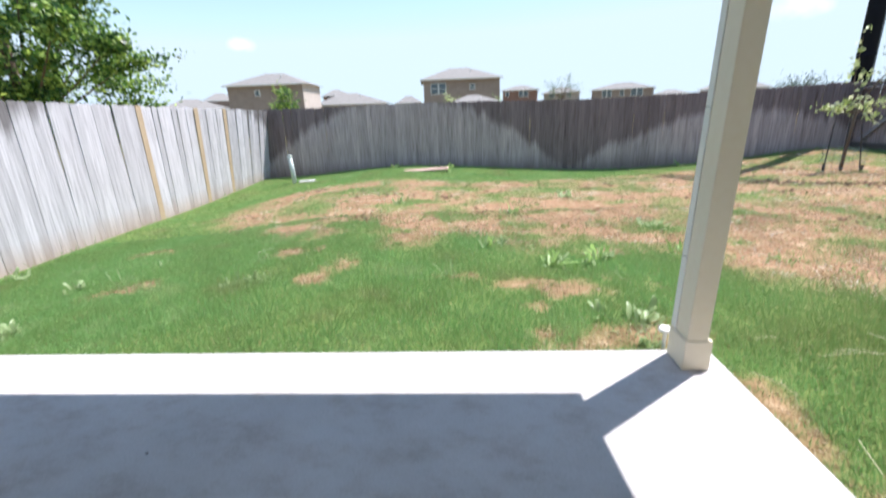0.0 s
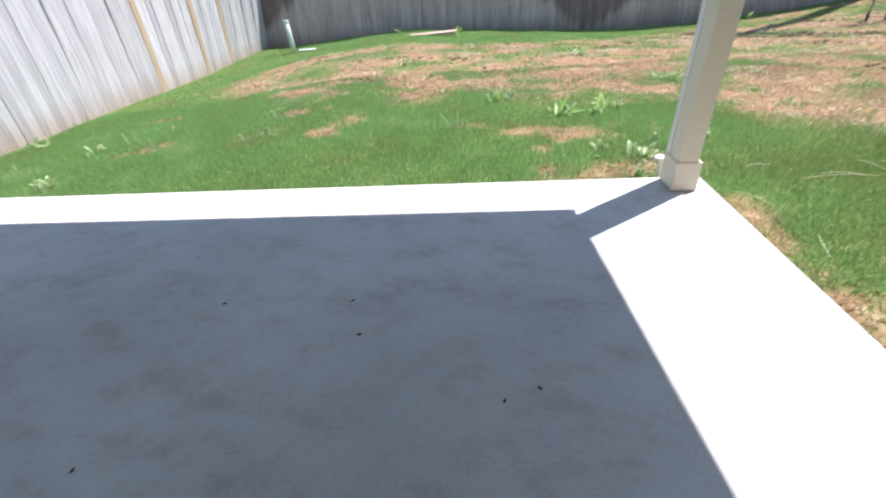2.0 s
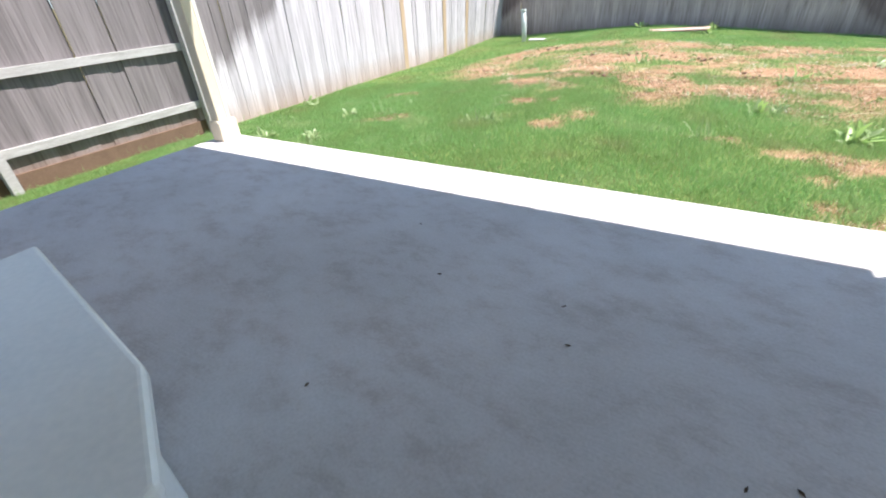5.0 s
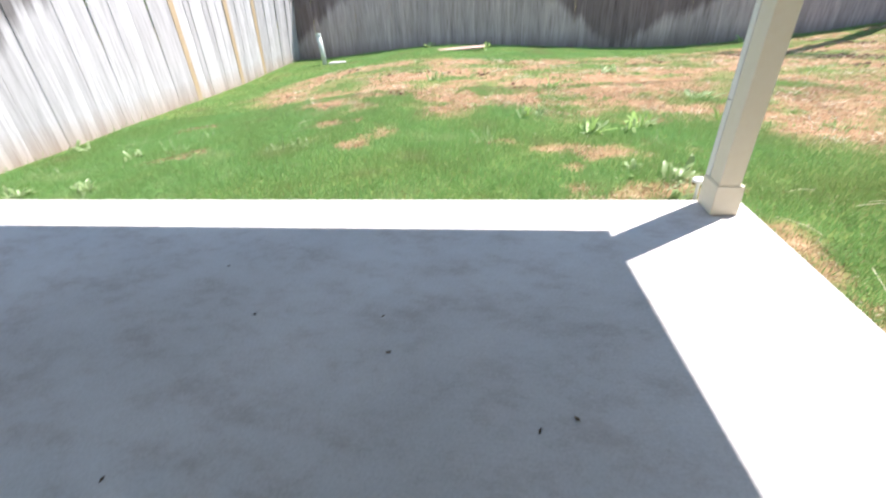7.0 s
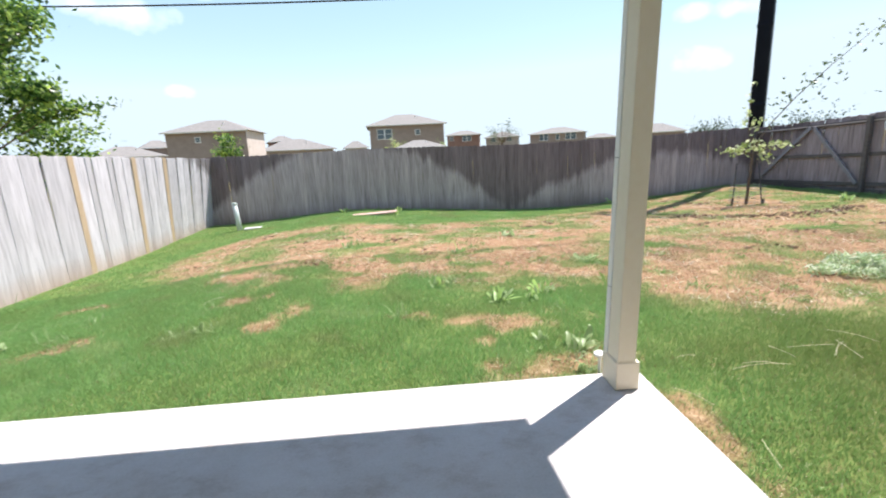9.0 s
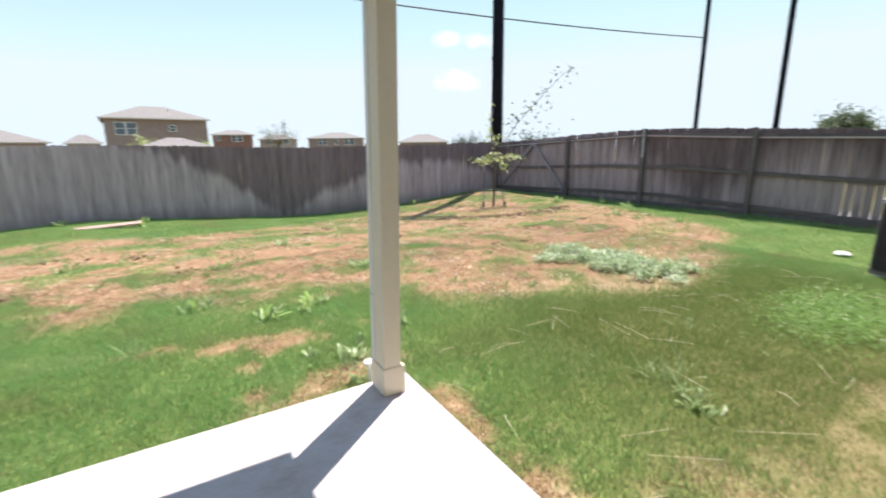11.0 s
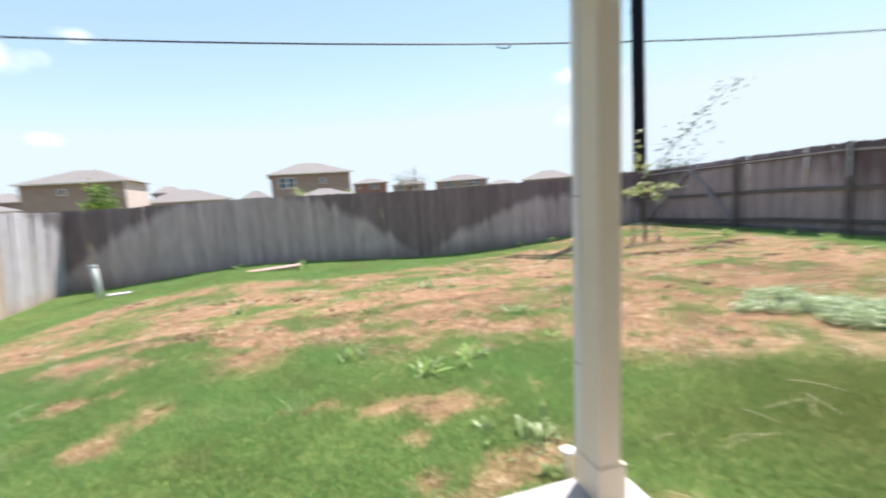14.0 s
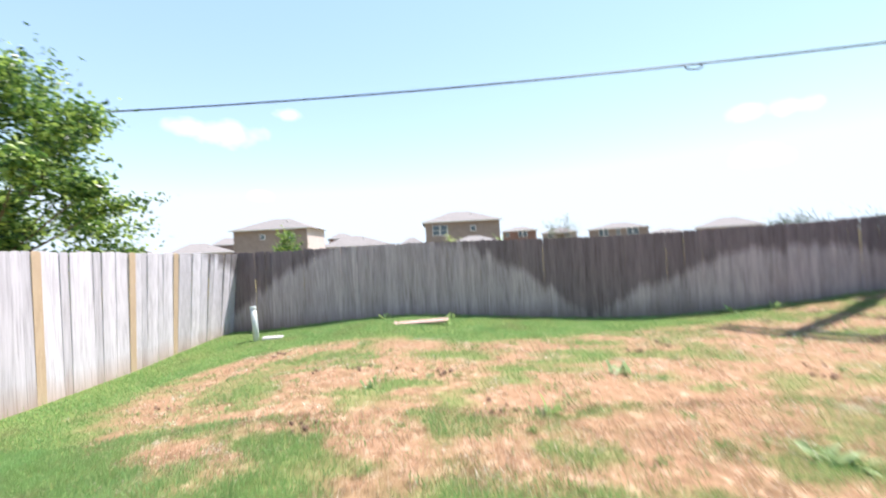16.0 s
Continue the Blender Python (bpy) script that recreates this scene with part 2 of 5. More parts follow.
GREEN_SPOTS = [(-0.95, 5.6, 0.5, 0.55), (0.0, 6.2, 0.5, 0.5), (-2.6, 4.6, 0.35, 0.3), (-3.1, 3.55, 0.35, 0.3), (-2.25, 5.1, 0.35, 0.25), (-0.75, 3.25, 0.3, 0.2), (-4.2, 5.2, 0.45, 0.3),
               (0.9, 2.95, 0.35, 0.25), (-1.6, 6.6, 0.8, 0.35), (3.2, 5.0, 0.5, 0.4), (2.2, 3.6, 0.35, 0.25), (5.0, 4.2, 0.5, 0.35), (-3.9, 6.9, 0.7, 0.3), (4.8, 7.6, 0.5, 0.3), (7.3, 9.4, 1.1, 0.7), (5.2, 9.7, 0.9, 0.5), (8.0, 7.4, 0.6, 0.9), (7.2, 6.2, 0.6, 0.35)]


def value_noise(x, y, scale, seed):
    """Smooth noise from 0 to 1 on a plane."""
    rng = np.random.RandomState(seed)
    tab = rng.rand(256, 256)
    u, v = np.asarray(x) * scale + 37.3, np.asarray(y) * scale + 91.7
    i, j = np.floor(u).astype(int), np.floor(v).astype(int)
    a, b = u - i, v - j
    a, b = a * a * (3 - 2 * a), b * b * (3 - 2 * b)
    g = lambda p, q: tab[p % 256, q % 256]
    return (g(i, j) * (1 - a) + g(i + 1, j) * a) * (1 - b) + (g(i, j + 1) * (1 - a) + g(i + 1, j + 1) * a) * b


def cloudy(x, y, scale, seed):
    return 0.55 * value_noise(x, y, scale, seed) + 0.3 * value_noise(x, y, scale * 2.3, seed + 1) + 0.15 * value_noise(x, y, scale * 5.1, seed + 2)


def dryness(x, y):
    """How dead the turf is: 0 green, 1 bare straw."""
    x, y = np.asarray(x, float), np.asarray(y, float)
    wx = x + 0.5 * (cloudy(x, y, 1.6, 3) - 0.5)
    wy = y + 0.5 * (cloudy(x, y, 1.6, 13) - 0.5)
    inside = np.zeros(x.shape, bool)
    dist = np.full(x.shape, 9.0)
    n = len(DRY_EDGE)
    for k in range(n):
        (ax, ay), (bx, by) = DRY_EDGE[k], DRY_EDGE[(k + 1) % n]
        cross = ((ay > wy) != (by > wy)) & (wx < (bx - ax) * (wy - ay) / (by - ay + 1e-9) + ax)
        inside ^= cross
        s = np.clip(((wx - ax) * (bx - ax) + (wy - ay) * (by - ay)) / ((bx - ax) ** 2 + (by - ay) ** 2), 0, 1)
        dist = np.minimum(dist, np.hypot(wx - ax - s * (bx - ax), wy - ay - s * (by - ay)))
    d = smooth(-0.35, 0.45, np.where(inside, dist, -dist))
    islands = smooth(0.47, 0.68, cloudy(x * 0.8, y * 1.2, 1.7, 21)) * (0.82 - 0.3 * smooth(0, 5, x))
    d = d * (1 - 0.8 * islands)
    for sx, sy, a, b in GREEN_SPOTS:
        r = np.hypot((x - sx) / a, (y - sy) / b) + 2.4 * (cloudy(x, y, 3.4, 53) - 0.5)
        d = d * (1 - 0.75 * (1 - smooth(0.3, 1.5, r)))
    for sx, sy, a, b in DRY_SPOTS:
        r = np.hypot((x - sx) / a, (y - sy) / b) + 3.2 * (cloudy(x, y, 4.6, 33) - 0.5)
        d = np.maximum(d, np.where(sx > 0.5, 0.34, 0.8) * (1 - smooth(0.1, 1.5, r)))
    d = d + 0.55 * (cloudy(x, y, 4.5, 43) - 0.5) * smooth(0.02, 0.3, d)
    return np.clip(d, 0, 1)


def olive(x, y):
    """Where a coarser, duller grass has taken over, along the side of the house."""
    return smooth(0.0, 1.8, x + 0.8 * (cloudy(x, y, 0.9, 91) - 0.5)) * smooth(1.6, -0.4, y + 0.8 * (cloudy(x, y, 0.9, 95) - 0.5)) * smooth(6.5, 4.2, x)


def lawn_material(name, blades):
    m = bpy.data.materials.new(name)
    m.use_nodes = True
    n, l = m.node_tree.nodes, m.node_tree.links
    b = n["Principled BSDF"]
    b.inputs["Roughness"].default_value = 0.75 if blades else 1.0
    b.inputs["Specular IOR Level"].default_value = 0.25 if blades else 0.05
    at = n.new("ShaderNodeAttribute")
    at.attribute_name = "dry"
    geo = n.new("ShaderNodeNewGeometry")
    ns = n.new("ShaderNodeTexNoise")
    ns.inputs["Scale"].default_value, ns.inputs["Detail"].default_value = (1.1, 6) if blades else (9, 10)
    l.new(geo.outputs["Position"], ns.inputs["Vector"])
    if blades:
        green = ramp(n, [(0.28, (0.32, 0.35, 0.165)), (0.42, (0.25, 0.385, 0.138)), (0.58, (0.245, 0.425, 0.152)), (0.74, (0.37, 0.48, 0.22))])
        straw = ramp(n, [(0.06, (0.17, 0.1, 0.06)), (0.4, (0.31, 0.195, 0.117)), (0.8, (0.43, 0.308, 0.2)), (0.95, (0.86, 0.77, 0.63))])
        l.new(ns.outputs["Fac"], green.inputs[0])
        l.new(geo.outputs["Random Per Island"], straw.inputs[0])
    else:
        green = ramp(n, [(0.3, (0.1, 0.13, 0.042)), (0.6, (0.14, 0.195, 0.06)), (0.75, (0.24, 0.22, 0.1))])
        straw = ramp(n, [(0.28, (0.15, 0.087, 0.05)), (0.4, (0.25, 0.152, 0.089)), (0.58, (0.325, 0.2, 0.122)), (0.75, (0.52, 0.385, 0.265))])
        l.new(ns.outputs["Fac"], green.inputs[0])
        l.new(ns.outputs["Fac"], straw.inputs[0])
    kind = n.new("ShaderNodeAttribute")
    kind.attribute_name = "olive"
    turf_mix = n.new("ShaderNodeMix")
    turf_mix.data_type = "RGBA"
    l.new(kind.outputs["Fac"], turf_mix.inputs[0])
    l.new(green.outputs[0], turf_mix.inputs[6])
    turf_mix.inputs[7].default_value = (0.2, 0.275, 0.085, 1) if blades else (0.13, 0.13, 0.05, 1)
    mix = n.new("ShaderNodeMix")
    mix.data_type = "RGBA"
    l.new(at.outputs["Fac"], mix.inputs[0])
    l.new(turf_mix.outputs[2], mix.inputs[6])
    straw_mix = n.new("ShaderNodeMix")
    straw_mix.data_type = "RGBA"
    half = n.new("ShaderNodeMath")
    half.operation = "MULTIPLY"
    half.inputs[1].default_value = 0.6
    l.new(kind.outputs["Fac"], half.inputs[0])
    l.new(half.outputs[0], straw_mix.inputs[0])
    l.new(straw.outputs[0], straw_mix.inputs[6])
    straw_mix.inputs[7].default_value = (0.46, 0.365, 0.235, 1)
    l.new(straw_mix.outputs[2], mix.inputs[7])
    l.new(mix.outputs[2], b.inputs["Base Color"])
    if blades:
        tr = n.new("ShaderNodeBsdfTranslucent")
        l.new(mix.outputs[2], tr.inputs["Color"])
        ms = n.new("ShaderNodeMixShader")
        ms.inputs[0].default_value = 0.45
        l.new(b.outputs[0], ms.inputs[1])
        l.new(tr.outputs[0], ms.inputs[2])
        l.new(ms.outputs[0], n["Material Output"].inputs["Surface"])
    if not blades:
        bp = n.new("ShaderNodeBump")
        bp.inputs["Strength"].default_value, bp.inputs["Distance"].default_value = 0.9, 0.03
        l.new(ns.outputs["Fac"], bp.inputs["Height"])
        l.new(bp.outputs[0], b.inputs["Normal"])
    return m


SOIL = lawn_material("turf_soil", False)
BLADE = lawn_material("turf_blades", True)


def axis(lo, hi, step, far):
    """Grid lines: even inside the yard, wider and wider out to the horizon."""
    inner = list(np.arange(lo, hi + step / 2, step))
    out, s, v = [], 0.5, hi
    while v < far:
        v += s
        s *= 1.5
        out.append(v)
    pre, s, v = [], 0.5, lo
    while v > -far:
        v -= s
        s *= 1.5
        pre.append(v)
    return np.array(pre[::-1] + inner + out)


gx, gy = axis(-9, 11, 0.08, 2500), axis(-3, 12, 0.08, 2500)
GX, GY = np.meshgrid(gx, gy)
near = smooth(-2, 0, np.minimum.reduce([GX + 11, 13 - GX, GY + 5, 14 - GY]) - 2)
GZ = ground_z(np.clip(GX, -9, 11), np.clip(GY, -4, 12)) + 0.02 * (cloudy(GX, GY, 3.0, 5) - 0.5) * near - 0.5 * smooth(14, 40, np.hypot(GX, GY))
under = (GX > -5.75) & (GX < 0.03) & (GY < 0.03) & (GY > -3.2)
GZ = np.where(under, -0.12, GZ)
me = bpy.data.meshes.new("ground")
nx, ny = len(gx), len(gy)
idx = np.arange(nx * ny).reshape(ny, nx)
faces = np.stack([idx[:-1, :-1], idx[:-1, 1:], idx[1:, 1:], idx[1:, :-1]], -1).reshape(-1, 4)
me.from_pydata(np.stack([GX, GY, GZ], -1).reshape(-1, 3).tolist(), [], faces.tolist())
# unseen ground beyond the fences is set half dry to cut green bounce
me.attributes.new("dry", "FLOAT", "POINT").data.foreach_set("value", np.where((GX < -7.65) | (GX > 9.5) | (GY > 11.05), 0.5, dryness(GX, GY)).reshape(-1))
me.attributes.new("olive", "FLOAT", "POINT").data.foreach_set("value", olive(GX, GY).reshape(-1))
me.polygons.foreach_set("use_smooth", [True] * len(me.polygons))
me.materials.append(SOIL)
tagged(new("ground", me), "patchy lawn ground, green turf with dead straw-brown areas", "ground", kind="structure")

# ---- patio slab ----
slab = bmesh.new()
box(slab, -5.66, -3.3, -0.14, 0.0, 0.0, 0.0, 0.012)
tagged(part("patio", slab, CONCRETE), "pale broom-finished concrete patio slab", "patio", kind="structure")


# ---- posts ----
def leaning(bm, lean):
    """A shaft that has drifted out of plumb: lean metres sideways for each metre up."""
    for v in bm.verts:
        v.co.x += lean * (v.co.z - 0.18)
    return bm


def porch_post(x, y, label, lean=0.0, inset=0.0):
    """A boxed post: a plain base with eased edges, a shaft of two wide boards and a lighter edge board on one side."""
    p = thing("porch_post", label, "post", "porch posts", at=(x, y, 0))
    base = cube(-0.073, -0.097, 0.002, 0.073, 0.097, 0.178, 0.007)
    part("base", base, TRIM, p)
    part("cap_bead", cube(-0.069, -0.093, 0.1785, 0.056, 0.092, 0.186, 0.003), TRIM, p)
    part("shaft", leaning(cube(-0.063, -0.09 + inset, 0.18, 0.05, 0.044 - inset, 2.6, 0.007), lean), TRIM, p)
    part("edge_board", leaning(cube(-0.066, 0.0455 - inset, 0.182, 0.05, 0.1 - 2 * inset, 2.598, 0.005), lean), TRIM_PALE, p, "paler edge board along the post")
    for z in (0.61, 1.38):
        part("board_joint", leaning(cube(-0.0675, 0.047 - inset, z, -0.0655, 0.098 - 2 * inset, z + 0.003), lean), JOINT, p)
    return p


TRIM_PALE = material("pale_edge_board", (0.83, 0.81, 0.76), 0.5, (0.78, 0.75, 0.69), 1.2, bump=0.03, fine=25, grain=0.1)
JOINT = material("open_joint", (0.09, 0.08, 0.07), 0.9, bump=0.0)
porch_post(-0.18, -0.13, "cream painted boxed porch post with a square base", 0.026)
porch_post(-5.52, -0.14, "cream painted boxed porch post by the fence", 0.0, 0.02)

# ---- porch roof ----
roof = thing("porch_roof", "cream porch roof over the patio, with beam and fascia", "roof")
part("beam", cube(-5.6, -0.23, 2.58, -0.06, -0.03, 2.84, 0.004), TRIM, roof)
part("beam", cube(-0.24, -3.2, 2.58, -0.05, -0.24, 2.84, 0.004), TRIM, roof)
def skewed(bm):
    """The open side of the roof runs a few degrees off the slab's edge."""
    for v in bm.verts:
        if v.co.x > -0.3:
            v.co.x += 0.07 * (0.24 - v.co.y)
    return bm


part("ceiling_panel", skewed(cube(-5.72, -3.2, 2.845, 0.059, 0.212, 2.87)), SOFFIT, roof)
part("fascia", cube(-5.75, 0.215, 2.55, 0.085, 0.24, 2.9, 0.003), TRIM, roof)
part("fascia", skewed(cube(0.06, -2.55, 2.55, 0.085, 0.213, 2.9, 0.003)), TRIM, roof)
r = bmesh.new()
vs = [r.verts.new(c) for c in ((-5.8, 0.28, 2.9), (0.1, 0.28, 2.9), (0.34, -3.2, 3.9), (-5.8, -3.2, 3.9),
                               (-5.8, 0.28, 2.94), (0.1, 0.28, 2.94), (0.34, -3.2, 3.94), (-5.8, -3.2, 3.94))]
for f in ((0, 1, 2, 3), (4, 5, 6, 7), (0, 1, 5, 4), (1, 2, 6, 5), (2, 3, 7, 6), (3, 0, 4, 7)):
    r.faces.new([vs[i] for i in f])
bmesh.ops.recalc_face_normals(r, faces=r.faces[:])
part("shingle_cover", r, SHINGLE, roof)


# ---- fences ----
def fence_wood(name, light, dark, warm, humps, lift=0.0, soft_edge=0.16, streaky=0.8):
    """Weathered pickets: long grain, washed-out arcs low down that sprinklers have bleached, dark mildew above."""
    m = bpy.data.materials.new(name)
    m.use_nodes = True
    n, l = m.node_tree.nodes, m.node_tree.links
    b = n["Principled BSDF"]
    b.inputs["Roughness"].default_value = 0.9
    b.inputs["Specular IOR Level"].default_value = 0.2
    geo = n.new("ShaderNodeNewGeometry")
    info = n.new("ShaderNodeObjectInfo")
    sep = n.new("ShaderNodeSeparateXYZ")
    l.new(geo.outputs["Position"], sep.inputs[0])

    def math_node(op, a, c=None, d=None):
        q = n.new("ShaderNodeMath")
        q.operation = op
        for i, v in enumerate((a, c, d)):
            if v is None:
                continue
            if hasattr(v, "is_linked") or hasattr(v, "links"):
                l.new(v, q.inputs[i])
            else:
                q.inputs[i].default_value = v
        return q.outputs[0]

    mp = n.new("ShaderNodeMapping")
    mp.inputs["Scale"].default_value = (48, 48, 1.8)
    l.new(geo.outputs["Position"], mp.inputs["Vector"])
    grain = n.new("ShaderNodeTexNoise")
    grain.inputs["Scale"].default_value, grain.inputs["Detail"].default_value = 1.0, 6
    l.new(mp.outputs[0], grain.inputs["Vector"])
    mp2 = n.new("ShaderNodeMapping")
    mp2.inputs["Scale"].default_value = (6, 6, 0.7)
    l.new(geo.outputs["Position"], mp2.inputs["Vector"])
    streak = n.new("ShaderNodeTexNoise")
    streak.inputs["Scale"].default_value, streak.inputs["Detail"].default_value = 1.0, 4
    l.new(mp2.outputs[0], streak.inputs["Vector"])
    # bleached arcs
    along, height = sep.outputs[humps[0]], sep.outputs[2]
    wob = math_node("MULTIPLY", math_node("SUBTRACT", math_node("MULTIPLY_ADD", info.outputs["Random"], 0.4, streak.outputs["Fac"]), 0.7), 0.5)
    pale = None
    for c, w, top in humps[1]:
        u = math_node("DIVIDE", math_node("SUBTRACT", along, c), w)
        arc = math_node("MULTIPLY_ADD", math_node("MULTIPLY", u, u), -top, top)
        v = n.new("ShaderNodeMapRange")
        v.inputs["From Min"].default_value, v.inputs["From Max"].default_value = -soft_edge, soft_edge
        l.new(math_node("ADD", math_node("SUBTRACT", math_node("SUBTRACT", arc, 0.4), height), wob), v.inputs["Value"])
        pale = v.outputs[0] if pale is None else math_node("MAXIMUM", pale, v.outputs[0])
    tone = n.new("ShaderNodeMix")
    tone.data_type = "RGBA"
    l.new(pale, tone.inputs[0])
    tone.inputs[6].default_value, tone.inputs[7].default_value = (*dark, 1), (*light, 1)
    g = ramp(n, [(0.3, (0.4, 0.38, 0.38)), (0.46, (0.8, 0.8, 0.8)), (0.6, (1.0, 1.0, 1.0)), (0.75, (1.2, 1.2, 1.2))])
    l.new(grain.outputs["Fac"], g.inputs[0])
    mul = n.new("ShaderNodeMix")
    mul.data_type, mul.blend_type = "RGBA", "MULTIPLY"
    mul.inputs[0].default_value = streaky
    l.new(tone.outputs[2], mul.inputs[6])
    l.new(g.outputs[0], mul.inputs[7])
    # soil splash at the foot
    foot = n.new("ShaderNodeMapRange")
    foot.inputs["From Min"].default_value, foot.inputs["From Max"].default_value = lift + 0.4, lift - 0.02
    l.new(math_node("ADD", height, math_node("MULTIPLY", wob, 0.35)), foot.inputs["Value"])
    splash = n.new("ShaderNodeMix")
    splash.data_type = "RGBA"
    l.new(math_node("MULTIPLY", foot.outputs[0], 0.6), splash.inputs[0])
    l.new(mul.outputs[2], splash.inputs[6])
    splash.inputs[7].default_value = (*warm, 1)
    hsv = n.new("ShaderNodeHueSaturation")
    mr = n.new("ShaderNodeMapRange")
    mr.inputs["To Min"].default_value, mr.inputs["To Max"].default_value = 0.84, 1.13
    l.new(info.outputs["Random"], mr.inputs["Value"])
    l.new(mr.outputs[0], hsv.inputs["Value"])
    l.new(splash.outputs[2], hsv.inputs["Color"])
    l.new(hsv.outputs[0], b.inputs["Base Color"])
    bp = n.new("ShaderNodeBump")
    bp.inputs["Strength"].default_value, bp.inputs["Distance"].default_value = 0.5, 0.006
    l.new(grain.outputs["Fac"], bp.inputs["Height"])
    l.new(bp.outputs[0], b.inputs["Normal"])
    return m


# left fence stands in the sun, and its tones are set lighter for it
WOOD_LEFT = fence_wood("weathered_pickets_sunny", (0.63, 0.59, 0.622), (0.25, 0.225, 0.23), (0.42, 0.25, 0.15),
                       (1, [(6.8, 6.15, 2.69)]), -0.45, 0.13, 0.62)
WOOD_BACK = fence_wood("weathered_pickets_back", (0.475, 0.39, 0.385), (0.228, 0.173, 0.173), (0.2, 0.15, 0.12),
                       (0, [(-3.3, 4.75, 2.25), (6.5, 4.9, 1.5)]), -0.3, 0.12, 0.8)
# the side fence stands in shade; its picket tones are the darkest
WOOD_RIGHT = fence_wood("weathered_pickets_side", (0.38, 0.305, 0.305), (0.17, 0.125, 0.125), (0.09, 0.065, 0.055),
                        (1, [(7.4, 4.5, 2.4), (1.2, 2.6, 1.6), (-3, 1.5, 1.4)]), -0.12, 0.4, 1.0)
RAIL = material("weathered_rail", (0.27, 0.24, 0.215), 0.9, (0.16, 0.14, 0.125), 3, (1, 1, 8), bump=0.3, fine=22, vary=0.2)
# darker copy of the rail, with the side fence's shade in its colour
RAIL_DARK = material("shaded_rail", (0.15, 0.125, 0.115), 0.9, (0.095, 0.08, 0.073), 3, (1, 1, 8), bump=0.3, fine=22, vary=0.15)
NEW_WOOD = material("new_cedar_picket", (0.54, 0.4, 0.27), 0.8, (0.46, 0.33, 0.22), 3, (10, 10, 0.8), bump=0.25, fine=20)


def picket_mesh(name, height, mat, width=0.1415, thick=0.016, foot=None):
    """A dog-eared board that stands at the origin and faces -y."""
    w, c = width / 2, 0.028
    bm = bmesh.new()
    outline = [(-w, 0), (w, 0), (w, height - c), (w - c, height), (-w + c, height), (-w, height - c)]
    if foot:                                          # narrower below the middle rail, so bright slits open between boards
        q = foot / 2
        outline = [(-q, 0), (q, 0), (q, 0.9), (w, 0.99)] + outline[2:] + [(-w, 0.99), (-q, 0.9)]
    f = [bm.verts.new((x, -thick / 2, z)) for x, z in outline]
    k = [bm.verts.new((x, thick / 2, z)) for x, z in outline]
    bm.faces.new(f)
    bm.faces.new(k[::-1])
    m = len(outline)
    for i in range(m):
        bm.faces.new((f[(i + 1) % m], f[i], k[i], k[(i + 1) % m]))
    me = bpy.data.meshes.new(name)
    bm.to_mesh(me)
    bm.free()
    me.materials.append(mat)
    return me


